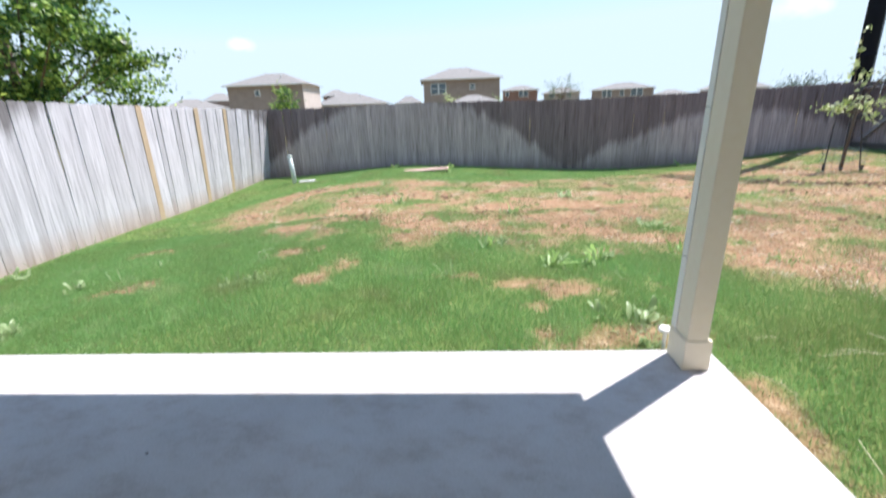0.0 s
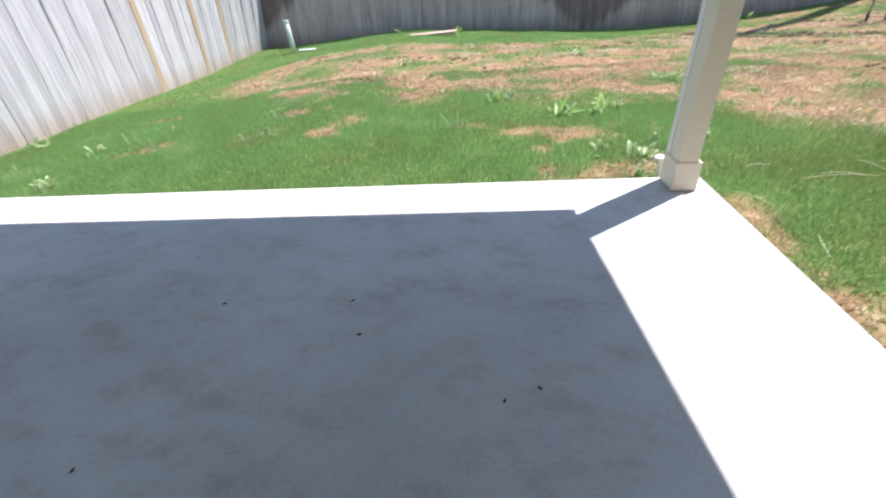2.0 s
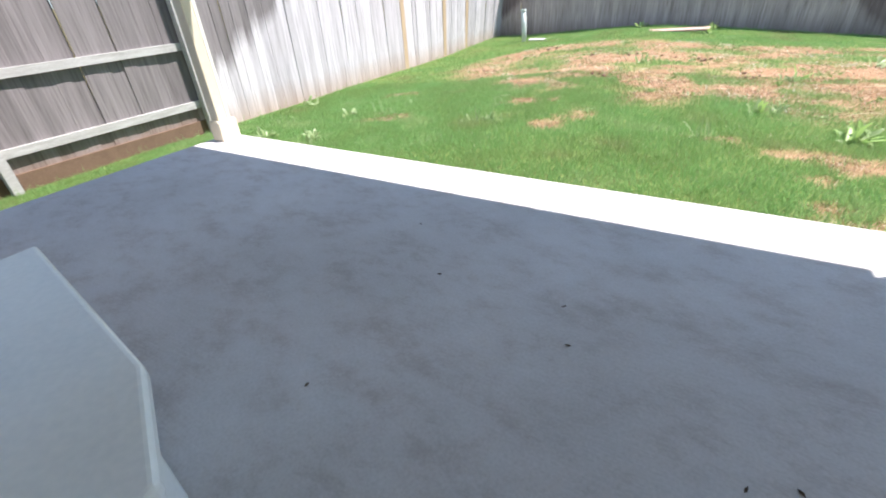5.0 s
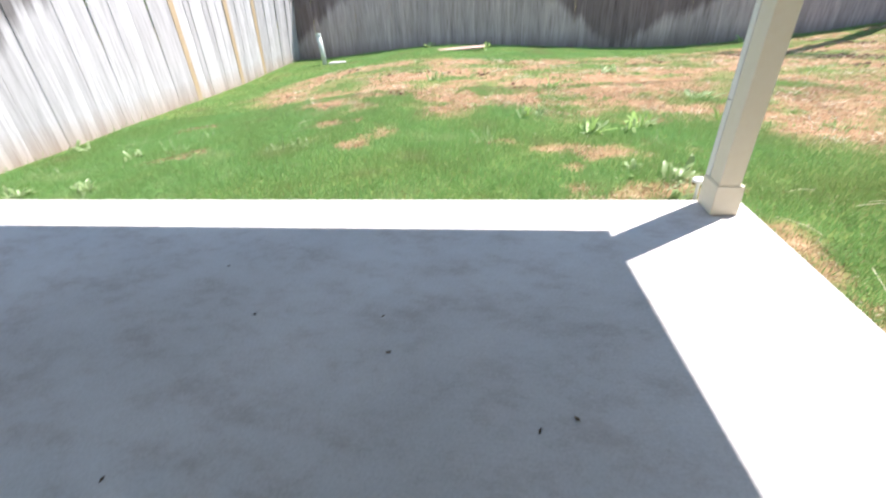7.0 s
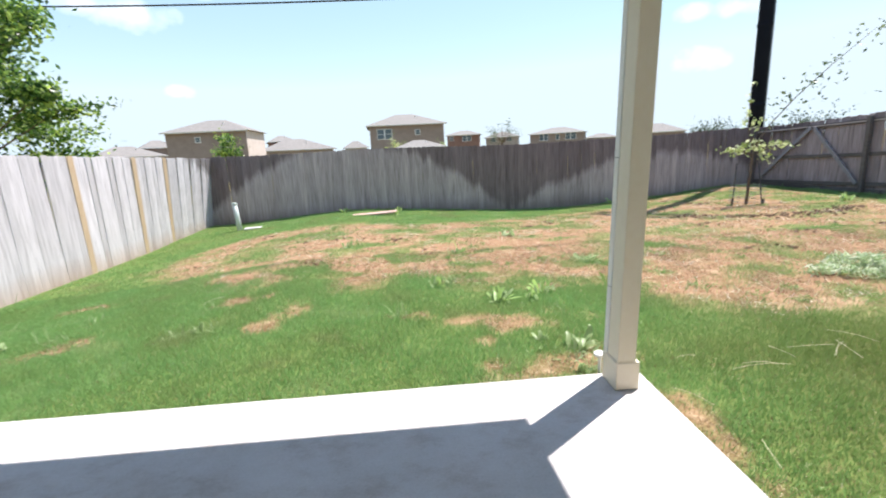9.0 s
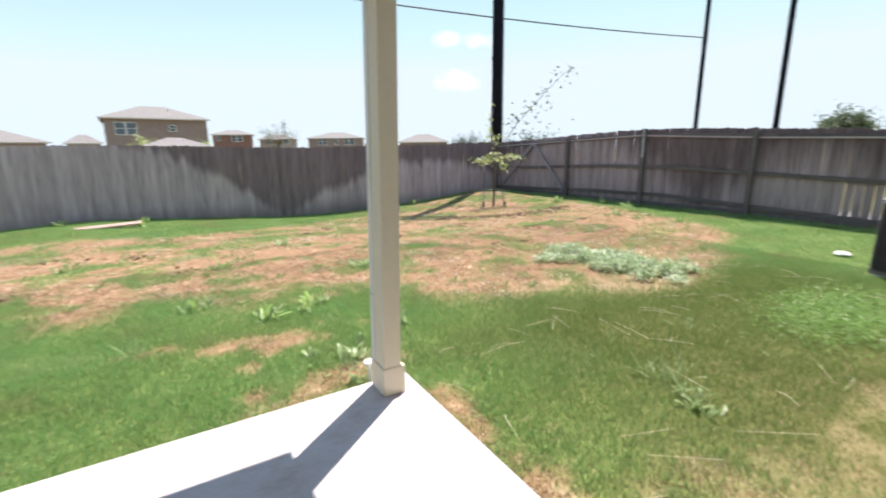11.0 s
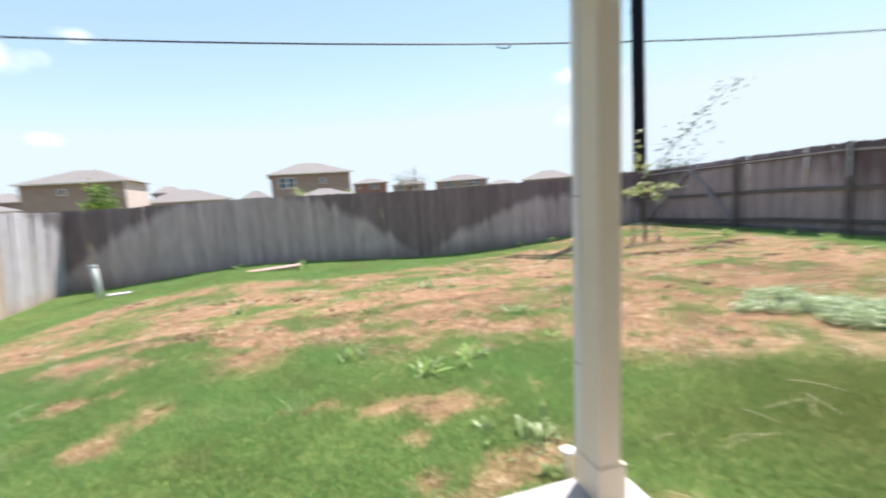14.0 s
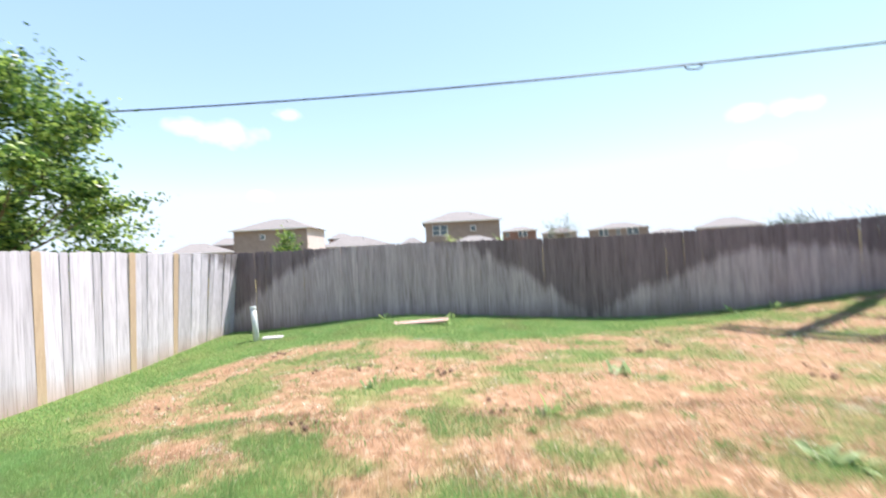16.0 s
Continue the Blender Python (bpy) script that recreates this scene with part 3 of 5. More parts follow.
def fence_run(name, label, start, end, top, height, mat, rails="back", new_at=(), pitch=0.141, gap_every=0, rotboard=True, posts=(), rail_mat=None, worn=None, tilt=lambda s: 0.0):
    """Pickets from start to end; their front faces the left of the way walked. top(s): height of the tips along the run."""
    rng = random.Random(len(label) * 7 + 1)
    s0, s1 = Vector((*start, 0)), Vector((*end, 0))
    d = (s1 - s0).normalized()
    length = (s1 - s0).length
    ang = math.atan2(d.y, d.x)
    side = Vector((d.y, -d.x, 0))                     # away from the yard
    f = thing(name, label, "fence", kind="structure")
    meshes = [picket_mesh("picket", height + e, mat) for e in (0, -0.007, 0.008)]
    fresh = picket_mesh("picket", height, NEW_WOOD)
    slim = [picket_mesh("picket", height + e, mat, foot=q) for e, q in ((0, 0.124), (-0.012, 0.134), (0.01, 0.12))]
    count = round(length / pitch)
    for i in range(count):
        s = (i + 0.5) * pitch
        p = s0 + d * s + side * rng.uniform(-0.004, 0.004)
        is_new = any(abs(s - q) < pitch * 0.52 for q in new_at)
        ob = new("picket", fresh if is_new else rng.choice(slim if worn and worn[0] < s < worn[1] else meshes))
        ob.parent = f
        lean = rng.gauss(0, 0.0016)
        ob.matrix_world = Matrix.Translation((p.x, p.y, top(s) - height + rng.uniform(-0.007, 0.005))) @ Euler((rng.gauss(0, 0.006) + tilt(s), lean, ang + math.pi + rng.gauss(0, 0.012))).to_matrix().to_4x4()
    sgn = 1 if rails == "back" else -1
    n_seg = max(1, round(length / 2.44))
    for k in range(n_seg):
        a, b = length * k / n_seg, length * (k + 1) / n_seg
        for h in (0.24, 0.95, height - 0.2):
            za, zb = top(a) - height + h, top(b) - height + h
            bm = bmesh.new()
            o0, o1 = (side * 0.034, side * 0.072) if sgn > 0 else (side * -0.013, side * -0.05)
            ma, mb = s0 + d * a - side * (h * tilt(a)), s0 + d * b - side * (h * tilt(b))
            vs = [bm.verts.new(q) for q in (ma + o0 + Vector((0, 0, za)), mb + o0 + Vector((0, 0, zb)), mb + o1 + Vector((0, 0, zb)), ma + o1 + Vector((0, 0, za)),
                                            ma + o0 + Vector((0, 0, za + 0.088)), mb + o0 + Vector((0, 0, zb + 0.088)), mb + o1 + Vector((0, 0, zb + 0.088)), ma + o1 + Vector((0, 0, za + 0.088)))]
            for q in ((3, 2, 1, 0), (4, 5, 6, 7), (0, 1, 5, 4), (1, 2, 6, 5), (2, 3, 7, 6), (3, 0, 4, 7)):
                bm.faces.new([vs[i] for i in q])
            bmesh.ops.recalc_face_normals(bm, faces=bm.faces[:])
            part("rail", bm, rail_mat or RAIL, f)
    for s in (posts or [length * k / n_seg for k in range(n_seg + 1)]):
        p = s0 + d * min(max(s, 0.06), length - 0.06) + side * (0.12 if sgn > 0 else -0.1)
        zb = top(s) - height
        part("fence_post", cube(-0.045, -0.045, zb - 0.15, 0.045, 0.045, zb + height - 0.06, 0.004, m=Matrix.Translation((p.x, p.y, 0)) @ Euler((0, 0, ang)).to_matrix().to_4x4()), rail_mat or RAIL, f)
    return f


fence_run("fence_back", "weathered grey wooden picket fence with mildew stains", (9.45, 11.0), (-7.6, 11.0), lambda s: 1.7 + 0.05 * smooth(14, 16.5, 17.05 - s) - 0.03 * math.sin(s * 0.5) - 0.12 * math.exp(-((s - 7.8) / 3.2) ** 2),
          2.1, WOOD_BACK)
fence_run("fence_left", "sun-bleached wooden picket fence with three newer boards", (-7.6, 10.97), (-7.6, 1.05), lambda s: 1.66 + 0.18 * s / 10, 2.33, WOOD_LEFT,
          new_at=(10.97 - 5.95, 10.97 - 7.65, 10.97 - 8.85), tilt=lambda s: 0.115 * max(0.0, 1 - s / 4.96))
# rails here are toned lighter for the sun on them
fence_run("fence_left_near", "grey wooden fence seen from its rail side", (-7.6, 1.03), (-7.6, -6.0), lambda s: 1.81, 2.15, WOOD_LEFT, rails="front", rail_mat=material("sunlit_rail", (0.55, 0.54, 0.53), 0.9, (0.4, 0.385, 0.37), 3, (8, 1, 8), bump=0.3, fine=22))
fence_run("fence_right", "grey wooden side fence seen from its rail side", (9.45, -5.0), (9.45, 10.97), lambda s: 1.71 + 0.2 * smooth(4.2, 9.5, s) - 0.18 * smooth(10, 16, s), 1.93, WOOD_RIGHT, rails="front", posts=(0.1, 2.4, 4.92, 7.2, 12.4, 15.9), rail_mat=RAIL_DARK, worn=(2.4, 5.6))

# ---- the house beside the patio: wall rotated a few degrees against the slab ----
WALL_M = Matrix.Translation((0.0, -2.64, 0)) @ Euler((0, 0, math.atan(0.115))).to_matrix().to_4x4()   # local x along the wall, y outwards
house = thing("house", "cream lap-sided house with a pale slab footing and white window", "house")


def on_wall(bm):
    bmesh.ops.transform(bm, matrix=WALL_M, verts=bm.verts)
    return bm


part("wall", on_wall(cube(0.3, -0.2, 0.42, 6.16, -0.03, 3.3)), SIDING, house)
part("footing", on_wall(cube(0.3, -0.19, -0.3, 6.17, 0.0, 0.42, 0.006)), WHITE, house)
for k in range(20):
    z = 0.43 + k * 0.145
    tmp = cube(0.3, -0.03, z, 6.14, -0.012, z + 0.15)
    for v in tmp.verts:
        if v.co.z < z + 0.05 and v.co.y > -0.02:
            v.co.y += 0.012
    part("siding_board", on_wall(tmp), SIDING, house)
part("corner_trim", on_wall(cube(6.12, -0.21, 0.42, 6.2, 0.02, 3.3, 0.004)), TRIM, house)
win = part("window", on_wall(cube(2.7, -0.06, 0.72, 4.5, 0.005, 2.15)), WHITE, house)
for a in ((2.62, 0.64, 4.58, 0.74), (2.62, 2.13, 4.58, 2.22), (2.62, 0.741, 2.72, 2.129), (4.48, 0.741, 4.58, 2.129), (3.57, 0.741, 3.63, 2.129), (2.721, 1.42, 3.569, 1.46), (3.631, 1.42, 4.479, 1.46)):
    part("frame", on_wall(cube(a[0], 0.006, a[1], a[2], 0.05, a[3], 0.004)), WHITE, win)
GLASS = bpy.data.materials.new("window_glass")
GLASS.use_nodes = True
gb = GLASS.node_tree.nodes["Principled BSDF"]
gb.inputs["Base Color"].default_value, gb.inputs["Roughness"].default_value = (0.05, 0.07, 0.09, 1), 0.04
part("pane", on_wall(cube(2.72, 0.008, 0.745, 4.48, 0.014, 2.125)), GLASS, win)
part("meter_box", on_wall(cube(5.6, 0.021, 0.88, 5.84, 0.11, 1.14, 0.012)), material("grey_enamel", (0.33, 0.36, 0.35), 0.5, bump=0.02), house, "grey metal utility box")
part("eave", on_wall(cube(0.1, -0.3, 3.3, 6.6, 0.5, 3.42, 0.004)), TRIM, house)
r = bmesh.new()
vs = [r.verts.new(c) for c in ((0.05, 0.55, 3.42), (6.65, 0.55, 3.42), (6.65, -5.5, 5.6), (0.05, -5.5, 5.6), (0.05, 0.55, 3.47), (6.65, 0.55, 3.47), (6.65, -5.5, 5.65), (0.05, -5.5, 5.65))]
for f in ((3, 2, 1, 0), (4, 5, 6, 7), (0, 1, 5, 4), (1, 2, 6, 5), (2, 3, 7, 6), (3, 0, 4, 7)):
    r.faces.new([vs[i] for i in f])
part("roof", on_wall(r), SHINGLE, house)
part("side_wall", on_wall(cube(6.0, -5.5, -0.3, 6.16, -0.2, 3.3)), SIDING, house)
# never in view; darker brick here cuts the light bounced onto the slab
part("unseen_back_wall", on_wall(cube(-6.2, -0.9, -0.05, 0.3, -0.72, 3.3)), BRICK_TAN, house)
part("return_wall", on_wall(cube(0.18, -0.71, -0.3, 0.3, -0.0, 3.3)), SIDING, house)

# hose tap on the footing
tap = thing("hose_tap", "weathered brass garden tap on the house footing", "tap")
BRASS = material("old_brass", (0.2, 0.18, 0.16), 0.5, (0.12, 0.1, 0.09), 12, metal=0.6, bump=0.1)
tm = WALL_M @ Matrix.Translation((2.6, 0, 0.385)) @ Matrix.Scale(0.85, 4)
b = tube([(0, 0.0, 0), (0, 0.09, 0.0), (0, 0.12, -0.02), (0, 0.135, -0.06)], [0.016, 0.018, 0.018, 0.014], 10)
bmesh.ops.transform(b, matrix=tm, verts=b.verts)
part("spout", b, BRASS, tap)
b = tube([(0, 0.085, 0.01), (0, 0.1, 0.06)], 0.007, 8)
bmesh.ops.transform(b, matrix=tm, verts=b.verts)
part("stem", b, BRASS, tap)
b = tube([(-0.035, 0.102, 0.062), (0, 0.102, 0.066), (0.035, 0.102, 0.062)], [0.007, 0.011, 0.007], 8)
bmesh.ops.transform(b, matrix=tm, verts=b.verts)
part("handle", b, BRASS, tap)

# ---- air conditioner ----
AC_DARK = material("condenser_louvre", (0.068, 0.058, 0.057), 0.5, (0.05, 0.043, 0.043), 4, bump=0.05)
AC_PANEL = material("condenser_panel", (0.15, 0.128, 0.115), 0.5, (0.12, 0.102, 0.093), 4, bump=0.03)
AC_TOP = material("condenser_top", (0.36, 0.35, 0.34), 0.5, bump=0.05)
ac = thing("air_conditioner", "dark grey outdoor condenser unit on a concrete pad", "air conditioner", at=(5.99, -1.15, -0.03))
ac.rotation_euler = (0, 0, radians(-6))
S, Hh = 0.345, 0.885


def rounded(bm, s, z0, z1, r, n=5):
    ring = []
    for cx, cy, a0 in ((s - r, s - r, 0), (-s + r, s - r, 90), (-s + r, -s + r, 180), (s - r, -s + r, 270)):
        for k in range(n + 1):
            a = radians(a0 + 90 * k / n)
            ring.append((cx + r * math.cos(a), cy + r * math.sin(a)))
    lo = [bm.verts.new((x, y, z0)) for x, y in ring]
    hi = [bm.verts.new((x, y, z1)) for x, y in ring]
    for i in range(len(ring)):
        bm.faces.new((lo[i], lo[(i + 1) % len(ring)], hi[(i + 1) % len(ring)], hi[i]))
    bm.faces.new(lo[::-1])
    bm.faces.new(hi)
    return bm


part("coil_body", rounded(bmesh.new(), S - 0.025, 0.03, Hh - 0.03, 0.12, 8), AC_DARK, ac)
part("base_pan", rounded(bmesh.new(), S, 0.0, 0.05, 0.14, 8), AC_PANEL, ac)
part("top_cover", rounded(rounded(bmesh.new(), S, Hh - 0.05, Hh - 0.012, 0.14, 8), S - 0.03, Hh - 0.012, Hh, 0.12, 8), AC_TOP, ac, "pale metal top cover")
lv = bmesh.new()
rounded(lv, S - 0.005, 0.055, 0.062, 0.135, 8)
louvre = bpy.data.meshes.new("louvre")
bmesh.ops.translate(lv, verts=lv.verts, vec=(0, 0, -0.055))
lv.to_mesh(louvre)
lv.free()
louvre.materials.append(AC_DARK)
for k in range(36):
    o = new("louvre", louvre)
    o.parent, o.location = ac, (0, 0, 0.062 + k * 0.0213)
for k in range(8):
    y = -0.13 + k * 0.047
    part("rib", cube(-S + 0.001, y - 0.005, 0.05, -S + 0.012, y + 0.005, Hh - 0.05, 0.002), AC_DARK, ac)
part("lower_panel", cube(-S + 0.002, -S + 0.002, 0.05, -S + 0.3, -S + 0.1, 0.355, 0.03), AC_PANEL, ac)
part("service_panel", cube(-S - 0.012, -S - 0.01, 0.36, -S + 0.3, -S + 0.12, Hh - 0.05, 0.01), AC_PANEL, ac, "brown-grey service cover")
LABEL = material("label_white", (0.7, 0.7, 0.68), 0.6, bump=0)
ORANGE = material("label_orange", (0.75, 0.2, 0.03), 0.6, bump=0)
part("sticker", cube(-S - 0.016, -S + 0.0, 0.6, -S - 0.0125, -S + 0.1, 0.8), LABEL, ac, "white label sticker")
part("sticker", cube(-S - 0.016, -S + 0.0, 0.46, -S - 0.0125, -S + 0.1, 0.525), LABEL, ac, "white label sticker")
part("sticker", cube(-S - 0.017, -S - 0.005, 0.53, -S - 0.0125, -S + 0.119, 0.59), ORANGE, ac, "orange warning sticker")
part("sticker_bar", cube(-S - 0.018, -S + 0.02, 0.695, -S - 0.0165, -S + 0.08, 0.71), BLACK, ac)
part("badge", cube(-S + 0.1, -S - 0.014, 0.66, -S + 0.2, -S - 0.0105, 0.685), LABEL, ac)
pad = tagged(part("equipment_pad", cube(5.66, -1.99, -0.15, 6.5, -0.84, -0.03, 0.01), CONCRETE), "small concrete pad under the condenser", "concrete pad")
hoses = thing("refrigerant_lines", "black insulated pipes and grey conduits from wall to condenser", "pipes")
part("insulated_pipe", tube([(5.8, -1.5, 0.2), (5.82, -1.56, 0.08), (5.95, -1.62, 0.05), (5.98, -1.75, 0.14), (5.97, -1.85, 0.28), (5.97, -1.93, 0.4)], 0.038, 10), BLACK, hoses, smooth=True)
part("insulated_pipe", tube([(5.82, -1.5, 0.24), (5.85, -1.56, 0.13), (5.97, -1.66, 0.14), (6.0, -1.78, 0.26), (6.0, -1.95, 0.5)], 0.026, 10), BLACK, hoses, smooth=True)
GREY = material("grey_conduit", (0.3, 0.3, 0.29), 0.5, bump=0.05)
part("conduit", tube([(5.66, -1.46, 0.36), (5.64, -1.46, 0.2), (5.68, -1.5, 0.07), (5.86, -1.58, 0.03), (5.84, -1.74, 0.06), (5.85, -1.87, 0.25), (5.86, -1.93, 0.6), (5.86, -1.94, 0.9)], 0.013, 8), GREY, hoses, smooth=True)
part("conduit", tube([(5.7, -1.49, 0.36), (5.68, -1.49, 0.15), (5.72, -1.54, 0.03), (5.88, -1.66, 0.02), (5.9, -1.8, 0.1), (5.92, -1.9, 0.35), (5.92, -1.935, 0.75)], 0.013, 8), GREY, hoses, smooth=True)
part("wall_cap", cube(5.9, -2.0, 0.5, 6.06, -1.92, 0.66, 0.02), WHITE, hoses)

# ---- white cabinet on the patio ----
GLOSS = material("white_enamel", (0.82, 0.84, 0.86), 0.22, (0.7, 0.73, 0.76), 2, bump=0.0)
cab = thing("storage_cabinet", "glossy white low metal cabinet on the patio", "cabinet", at=(-2.66, -2.7, 0))


def prism(outline, z0, z1, bevel):
    bm = bmesh.new()
    lo = [bm.verts.new((x, y, z0)) for x, y in outline]
    hi = [bm.verts.new((x, y, z1)) for x, y in outline]
    bm.faces.new(lo[::-1])
    bm.faces.new(hi)
    for i in range(len(outline)):
        j = (i + 1) % len(outline)
        bm.faces.new((lo[i], lo[j], hi[j], hi[i]))
    bmesh.ops.bevel(bm, geom=bm.edges[:], offset=bevel, segments=3, profile=0.5, affect="EDGES", clamp_overlap=True)
    return bm


TOP = [(-0.5, 0.37), (-0.5, -0.4), (0.5, -0.4), (0.56, -0.05), (0.51, 0.13), (0.26, 0.25)]
part("body", prism([(x * 0.9, y * 0.9 - 0.02) for x, y in TOP], 0.03, 0.555, 0.015), GLOSS, cab)
part("lid", prism(TOP, 0.557, 0.6, 0.012), GLOSS, cab)
for sx in (-0.3, 0.3):
    for sy in (-0.27, 0.27):
        part("foot", cube(sx - 0.03, sy - 0.03, 0, sx + 0.03, sy + 0.03, 0.03), BLACK, cab)

# ---- right fence: gate braces, cap strip, kickboard ----
BRACE = material("bleached_brace", (0.31, 0.29, 0.31), 0.9, (0.22, 0.2, 0.21), 3, (1, 8, 8), bump=0.2, fine=20)
gate = thing("gate_brace_set", "grey diagonal braces nailed to the side fence", "fence brace", kind="structure")
for ya, yb in ((8.9, 7.55), (9.0, 10.6)):
    d = Vector((0, yb - ya, 0.2 - 1.6))
    L = d.length
    mm = Matrix.Translation((9.375, ya, 1.6)) @ d.to_track_quat("X", "Z").to_matrix().to_4x4()
    part("brace", cube(0, -0.018, -0.045, L, 0.018, 0.045, 0.003, m=mm), BRACE, gate)
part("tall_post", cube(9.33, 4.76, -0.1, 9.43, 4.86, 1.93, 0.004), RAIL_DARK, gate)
# pale strip painted in for bright sky showing through a gap at this post
part("gap_light_strip", cube(9.322, 4.77, 1.2, 9.33, 4.81, 1.925), material("pale_gap_light", (0.5, 0.51, 0.52), 0.5, bump=0.05, metal=0.3), gate)
# whole strip coloured pale for the sunlit line along its top edge
CAP_SUNLIT = material("cap_strip", (0.44, 0.36, 0.345), 0.9, (0.34, 0.28, 0.265), 3, (1, 8, 8), bump=0.2, fine=20)
for ya, yb, za, zb in ((-5, -0.8, 1.52, 1.52), (-0.8, 2.1, 1.52, 1.61), (2.1, 5, 1.61, 1.745), (5, 10.9, 1.745, 1.555)):
    tmp = cube(9.385, ya, 0, 9.43, yb - 0.01, 0.034)
    for v in tmp.verts:
        v.co.z += za + (zb - za) * (v.co.y - ya) / (yb - ya)
    part("cap_strip", tmp, CAP_SUNLIT, gate)
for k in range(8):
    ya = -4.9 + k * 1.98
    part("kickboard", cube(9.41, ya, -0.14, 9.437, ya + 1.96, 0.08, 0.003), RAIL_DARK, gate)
# dark strips added in place of the shaded gap and soil under the left fence
for k in range(3):
    part("kickboard", cube(-7.59, -5.9 + k * 2.33, -0.62, -7.565, -5.9 + k * 2.33 + 2.31, -0.27, 0.003), material("dark_gap_and_soil", (0.2, 0.125, 0.085), 0.95), gate)

# made-up pale slab that shows bright through the side fence's gaps
gap_backing = cube(9.85, -4.9, -0.15, 11.4, 7.0, 0.02, 0.01)
tagged(part("added_pale_slab", gap_backing, CONCRETE), "pale slab added behind the side fence to brighten its gaps", "path", kind="structure")

# ---- marker pipe, board, stone, cap ----
PVC = material("aged_pvc", (0.62, 0.66, 0.64), 0.5, (0.52, 0.56, 0.54), 6, bump=0.05)
PX, PY = -6.2, 9.5
pipe = thing("vent_pipe", "grey-white plastic pipe standing in the lawn", "pipe", at=(PX, PY, gz(PX, PY)))
part("tube", tube([(0, 0, -0.1), (-0.02, 0, 0.35), (-0.05, 0, 0.72)], 0.062, 14), PVC, pipe, smooth=True)
part("cap", tube([(-0.05, 0, 0.715), (-0.054, 0, 0.77)], [0.072, 0.066], 14), PVC, pipe)
tagged(part("flat_stone", cube(-0.22, -0.12, 0, 0.22, 0.12, 0.05, 0.02, m=pose(-5.9, 9.65, gz(-5.9, 9.65) - 0.01, 0, 0, 10)), CONCRETE), "flat pale stone in the grass by the pipe", "stone")
PINK = material("faded_board", (0.5, 0.34, 0.29), 0.9, (0.4, 0.26, 0.22), 4, (1, 6, 1), bump=0.2)
bd = cube(-0.62, -0.09, 0, 0.62, 0.09, 0.035, 0.004)
for v in bd.verts:
    v.co.z += 0.03 * math.sin(v.co.x * 3)
bmesh.ops.transform(bd, matrix=pose(-2.55, 9.6, gz(-2.55, 9.6) + 0.03, 10, 0, -3), verts=bd.verts)
tagged(part("loose_board", bd, PINK), "faded reddish plank lying against the fence", "plank")
b = tube([(0, 0, -0.2), (0, 0, 0.072)], 0.014, 12)
tube([(0, 0, 0.072), (0, 0, 0.076), (0, 0, 0.092), (0, 0, 0.098)], [0.044, 0.052, 0.052, 0.042], 18, b)
bmesh.ops.transform(b, matrix=pose(-0.226, 0.066, 0.014) @ Matrix.Diagonal((0.76, 0.76, 1, 1)), verts=b.verts)
tagged(part("drain_cap", b, WHITE), "white plastic cleanout cap beside the post", "drain cap")
st = bmesh.new()
bmesh.ops.create_icosphere(st, subdivisions=2, radius=0.1)
for v in st.verts:
    v.co = Vector((v.co.x * 1.2, v.co.y, v.co.z * 0.35)) * (1 + 0.2 * noise.noise(v.co * 9))
bmesh.ops.transform(st, matrix=pose(6.6, -0.3, gz(6.6, -0.3) + 0.035), verts=st.verts)
tagged(part("white_stone", st, WHITE), "white stone lying in the lawn", "stone")

# ---- dead leaves on the slab ----
LEAF_BROWN = material("dead_leaf", (0.09, 0.05, 0.03), 0.9, bump=0.1)
for k, (x, y) in enumerate(((-1.865, -1.44), (-1.31, -1.75), (-1.19, -1.695), (-2.52, -1.245), (-2.6, -2.02), (-2.87, -0.86), (-1.94, -1.23))):
    q = bmesh.new()
    a = [q.verts.new(c) for c in ((-0.022, 0, 0.003), (-0.005, -0.009, 0.008), (0.02, -0.003, 0.004), (0.024, 0.004, 0.009), (0, 0.01, 0.003))]
    q.faces.new(a)
    ext = bmesh.ops.extrude_face_region(q, geom=q.faces[:])
    bmesh.ops.translate(q, verts=[e for e in ext["geom"] if isinstance(e, bmesh.types.BMVert)], vec=(0, 0, 0.003))
    bmesh.ops.transform(q, matrix=pose(x, y, 0, 0, 0, k * 67) @ Matrix.Scale(0.5, 4), verts=q.verts)
    tagged(part("dead_leaf", q, LEAF_BROWN), "small curled dead leaf on the concrete", "leaf", "leaves on the patio")

# ---- tall poles and wire ----
STEEL = material("pole_band", (0.2, 0.22, 0.24), 0.4, bump=0.02, metal=0.6)


def tall_pole(x, y, rad, top, label):
    p = thing("utility_pole", label, "pole", "tall dark poles", at=(x, y, 0))
    part("mast", tube([(0, 0, -0.8), (0, 0, top * 0.5), (0, 0, top)], [rad, rad * 0.9, rad * 0.8], 16), POLE, p, smooth=True)
    part("cable_guard", tube([(rad * 1.05, -rad * 0.25, -0.5), (rad * 0.96, -rad * 0.25, top * 0.55)], 0.035, 8), STEEL, p)
    for z in (2.5, 5, 7.5, 10):
        part("band", tube([(0, 0, z), (0, 0, z + 0.08)], rad * 1.04, 16), POLE, p)
    return p


corner_pole = tall_pole(10.5, 12.4, 0.225, 18.1, "tall dark steel pole behind the fence corner")
for z in (17.1, 16.1):
    part("crossarm", cube(-1.35, -0.09, z, 1.35, 0.09, z + 0.2, 0.01, m=Euler((0, 0, radians(-66))).to_matrix().to_4x4() @ Matrix.Translation((0, -0.28, 0))), POLE, corner_pole)
tall_pole(26.7, 13.3, 0.135, 17, "tall dark steel pole far behind the side fence")
tall_pole(25.5, 8.5, 0.14, 17, "tall dark steel pole behind the side fence")
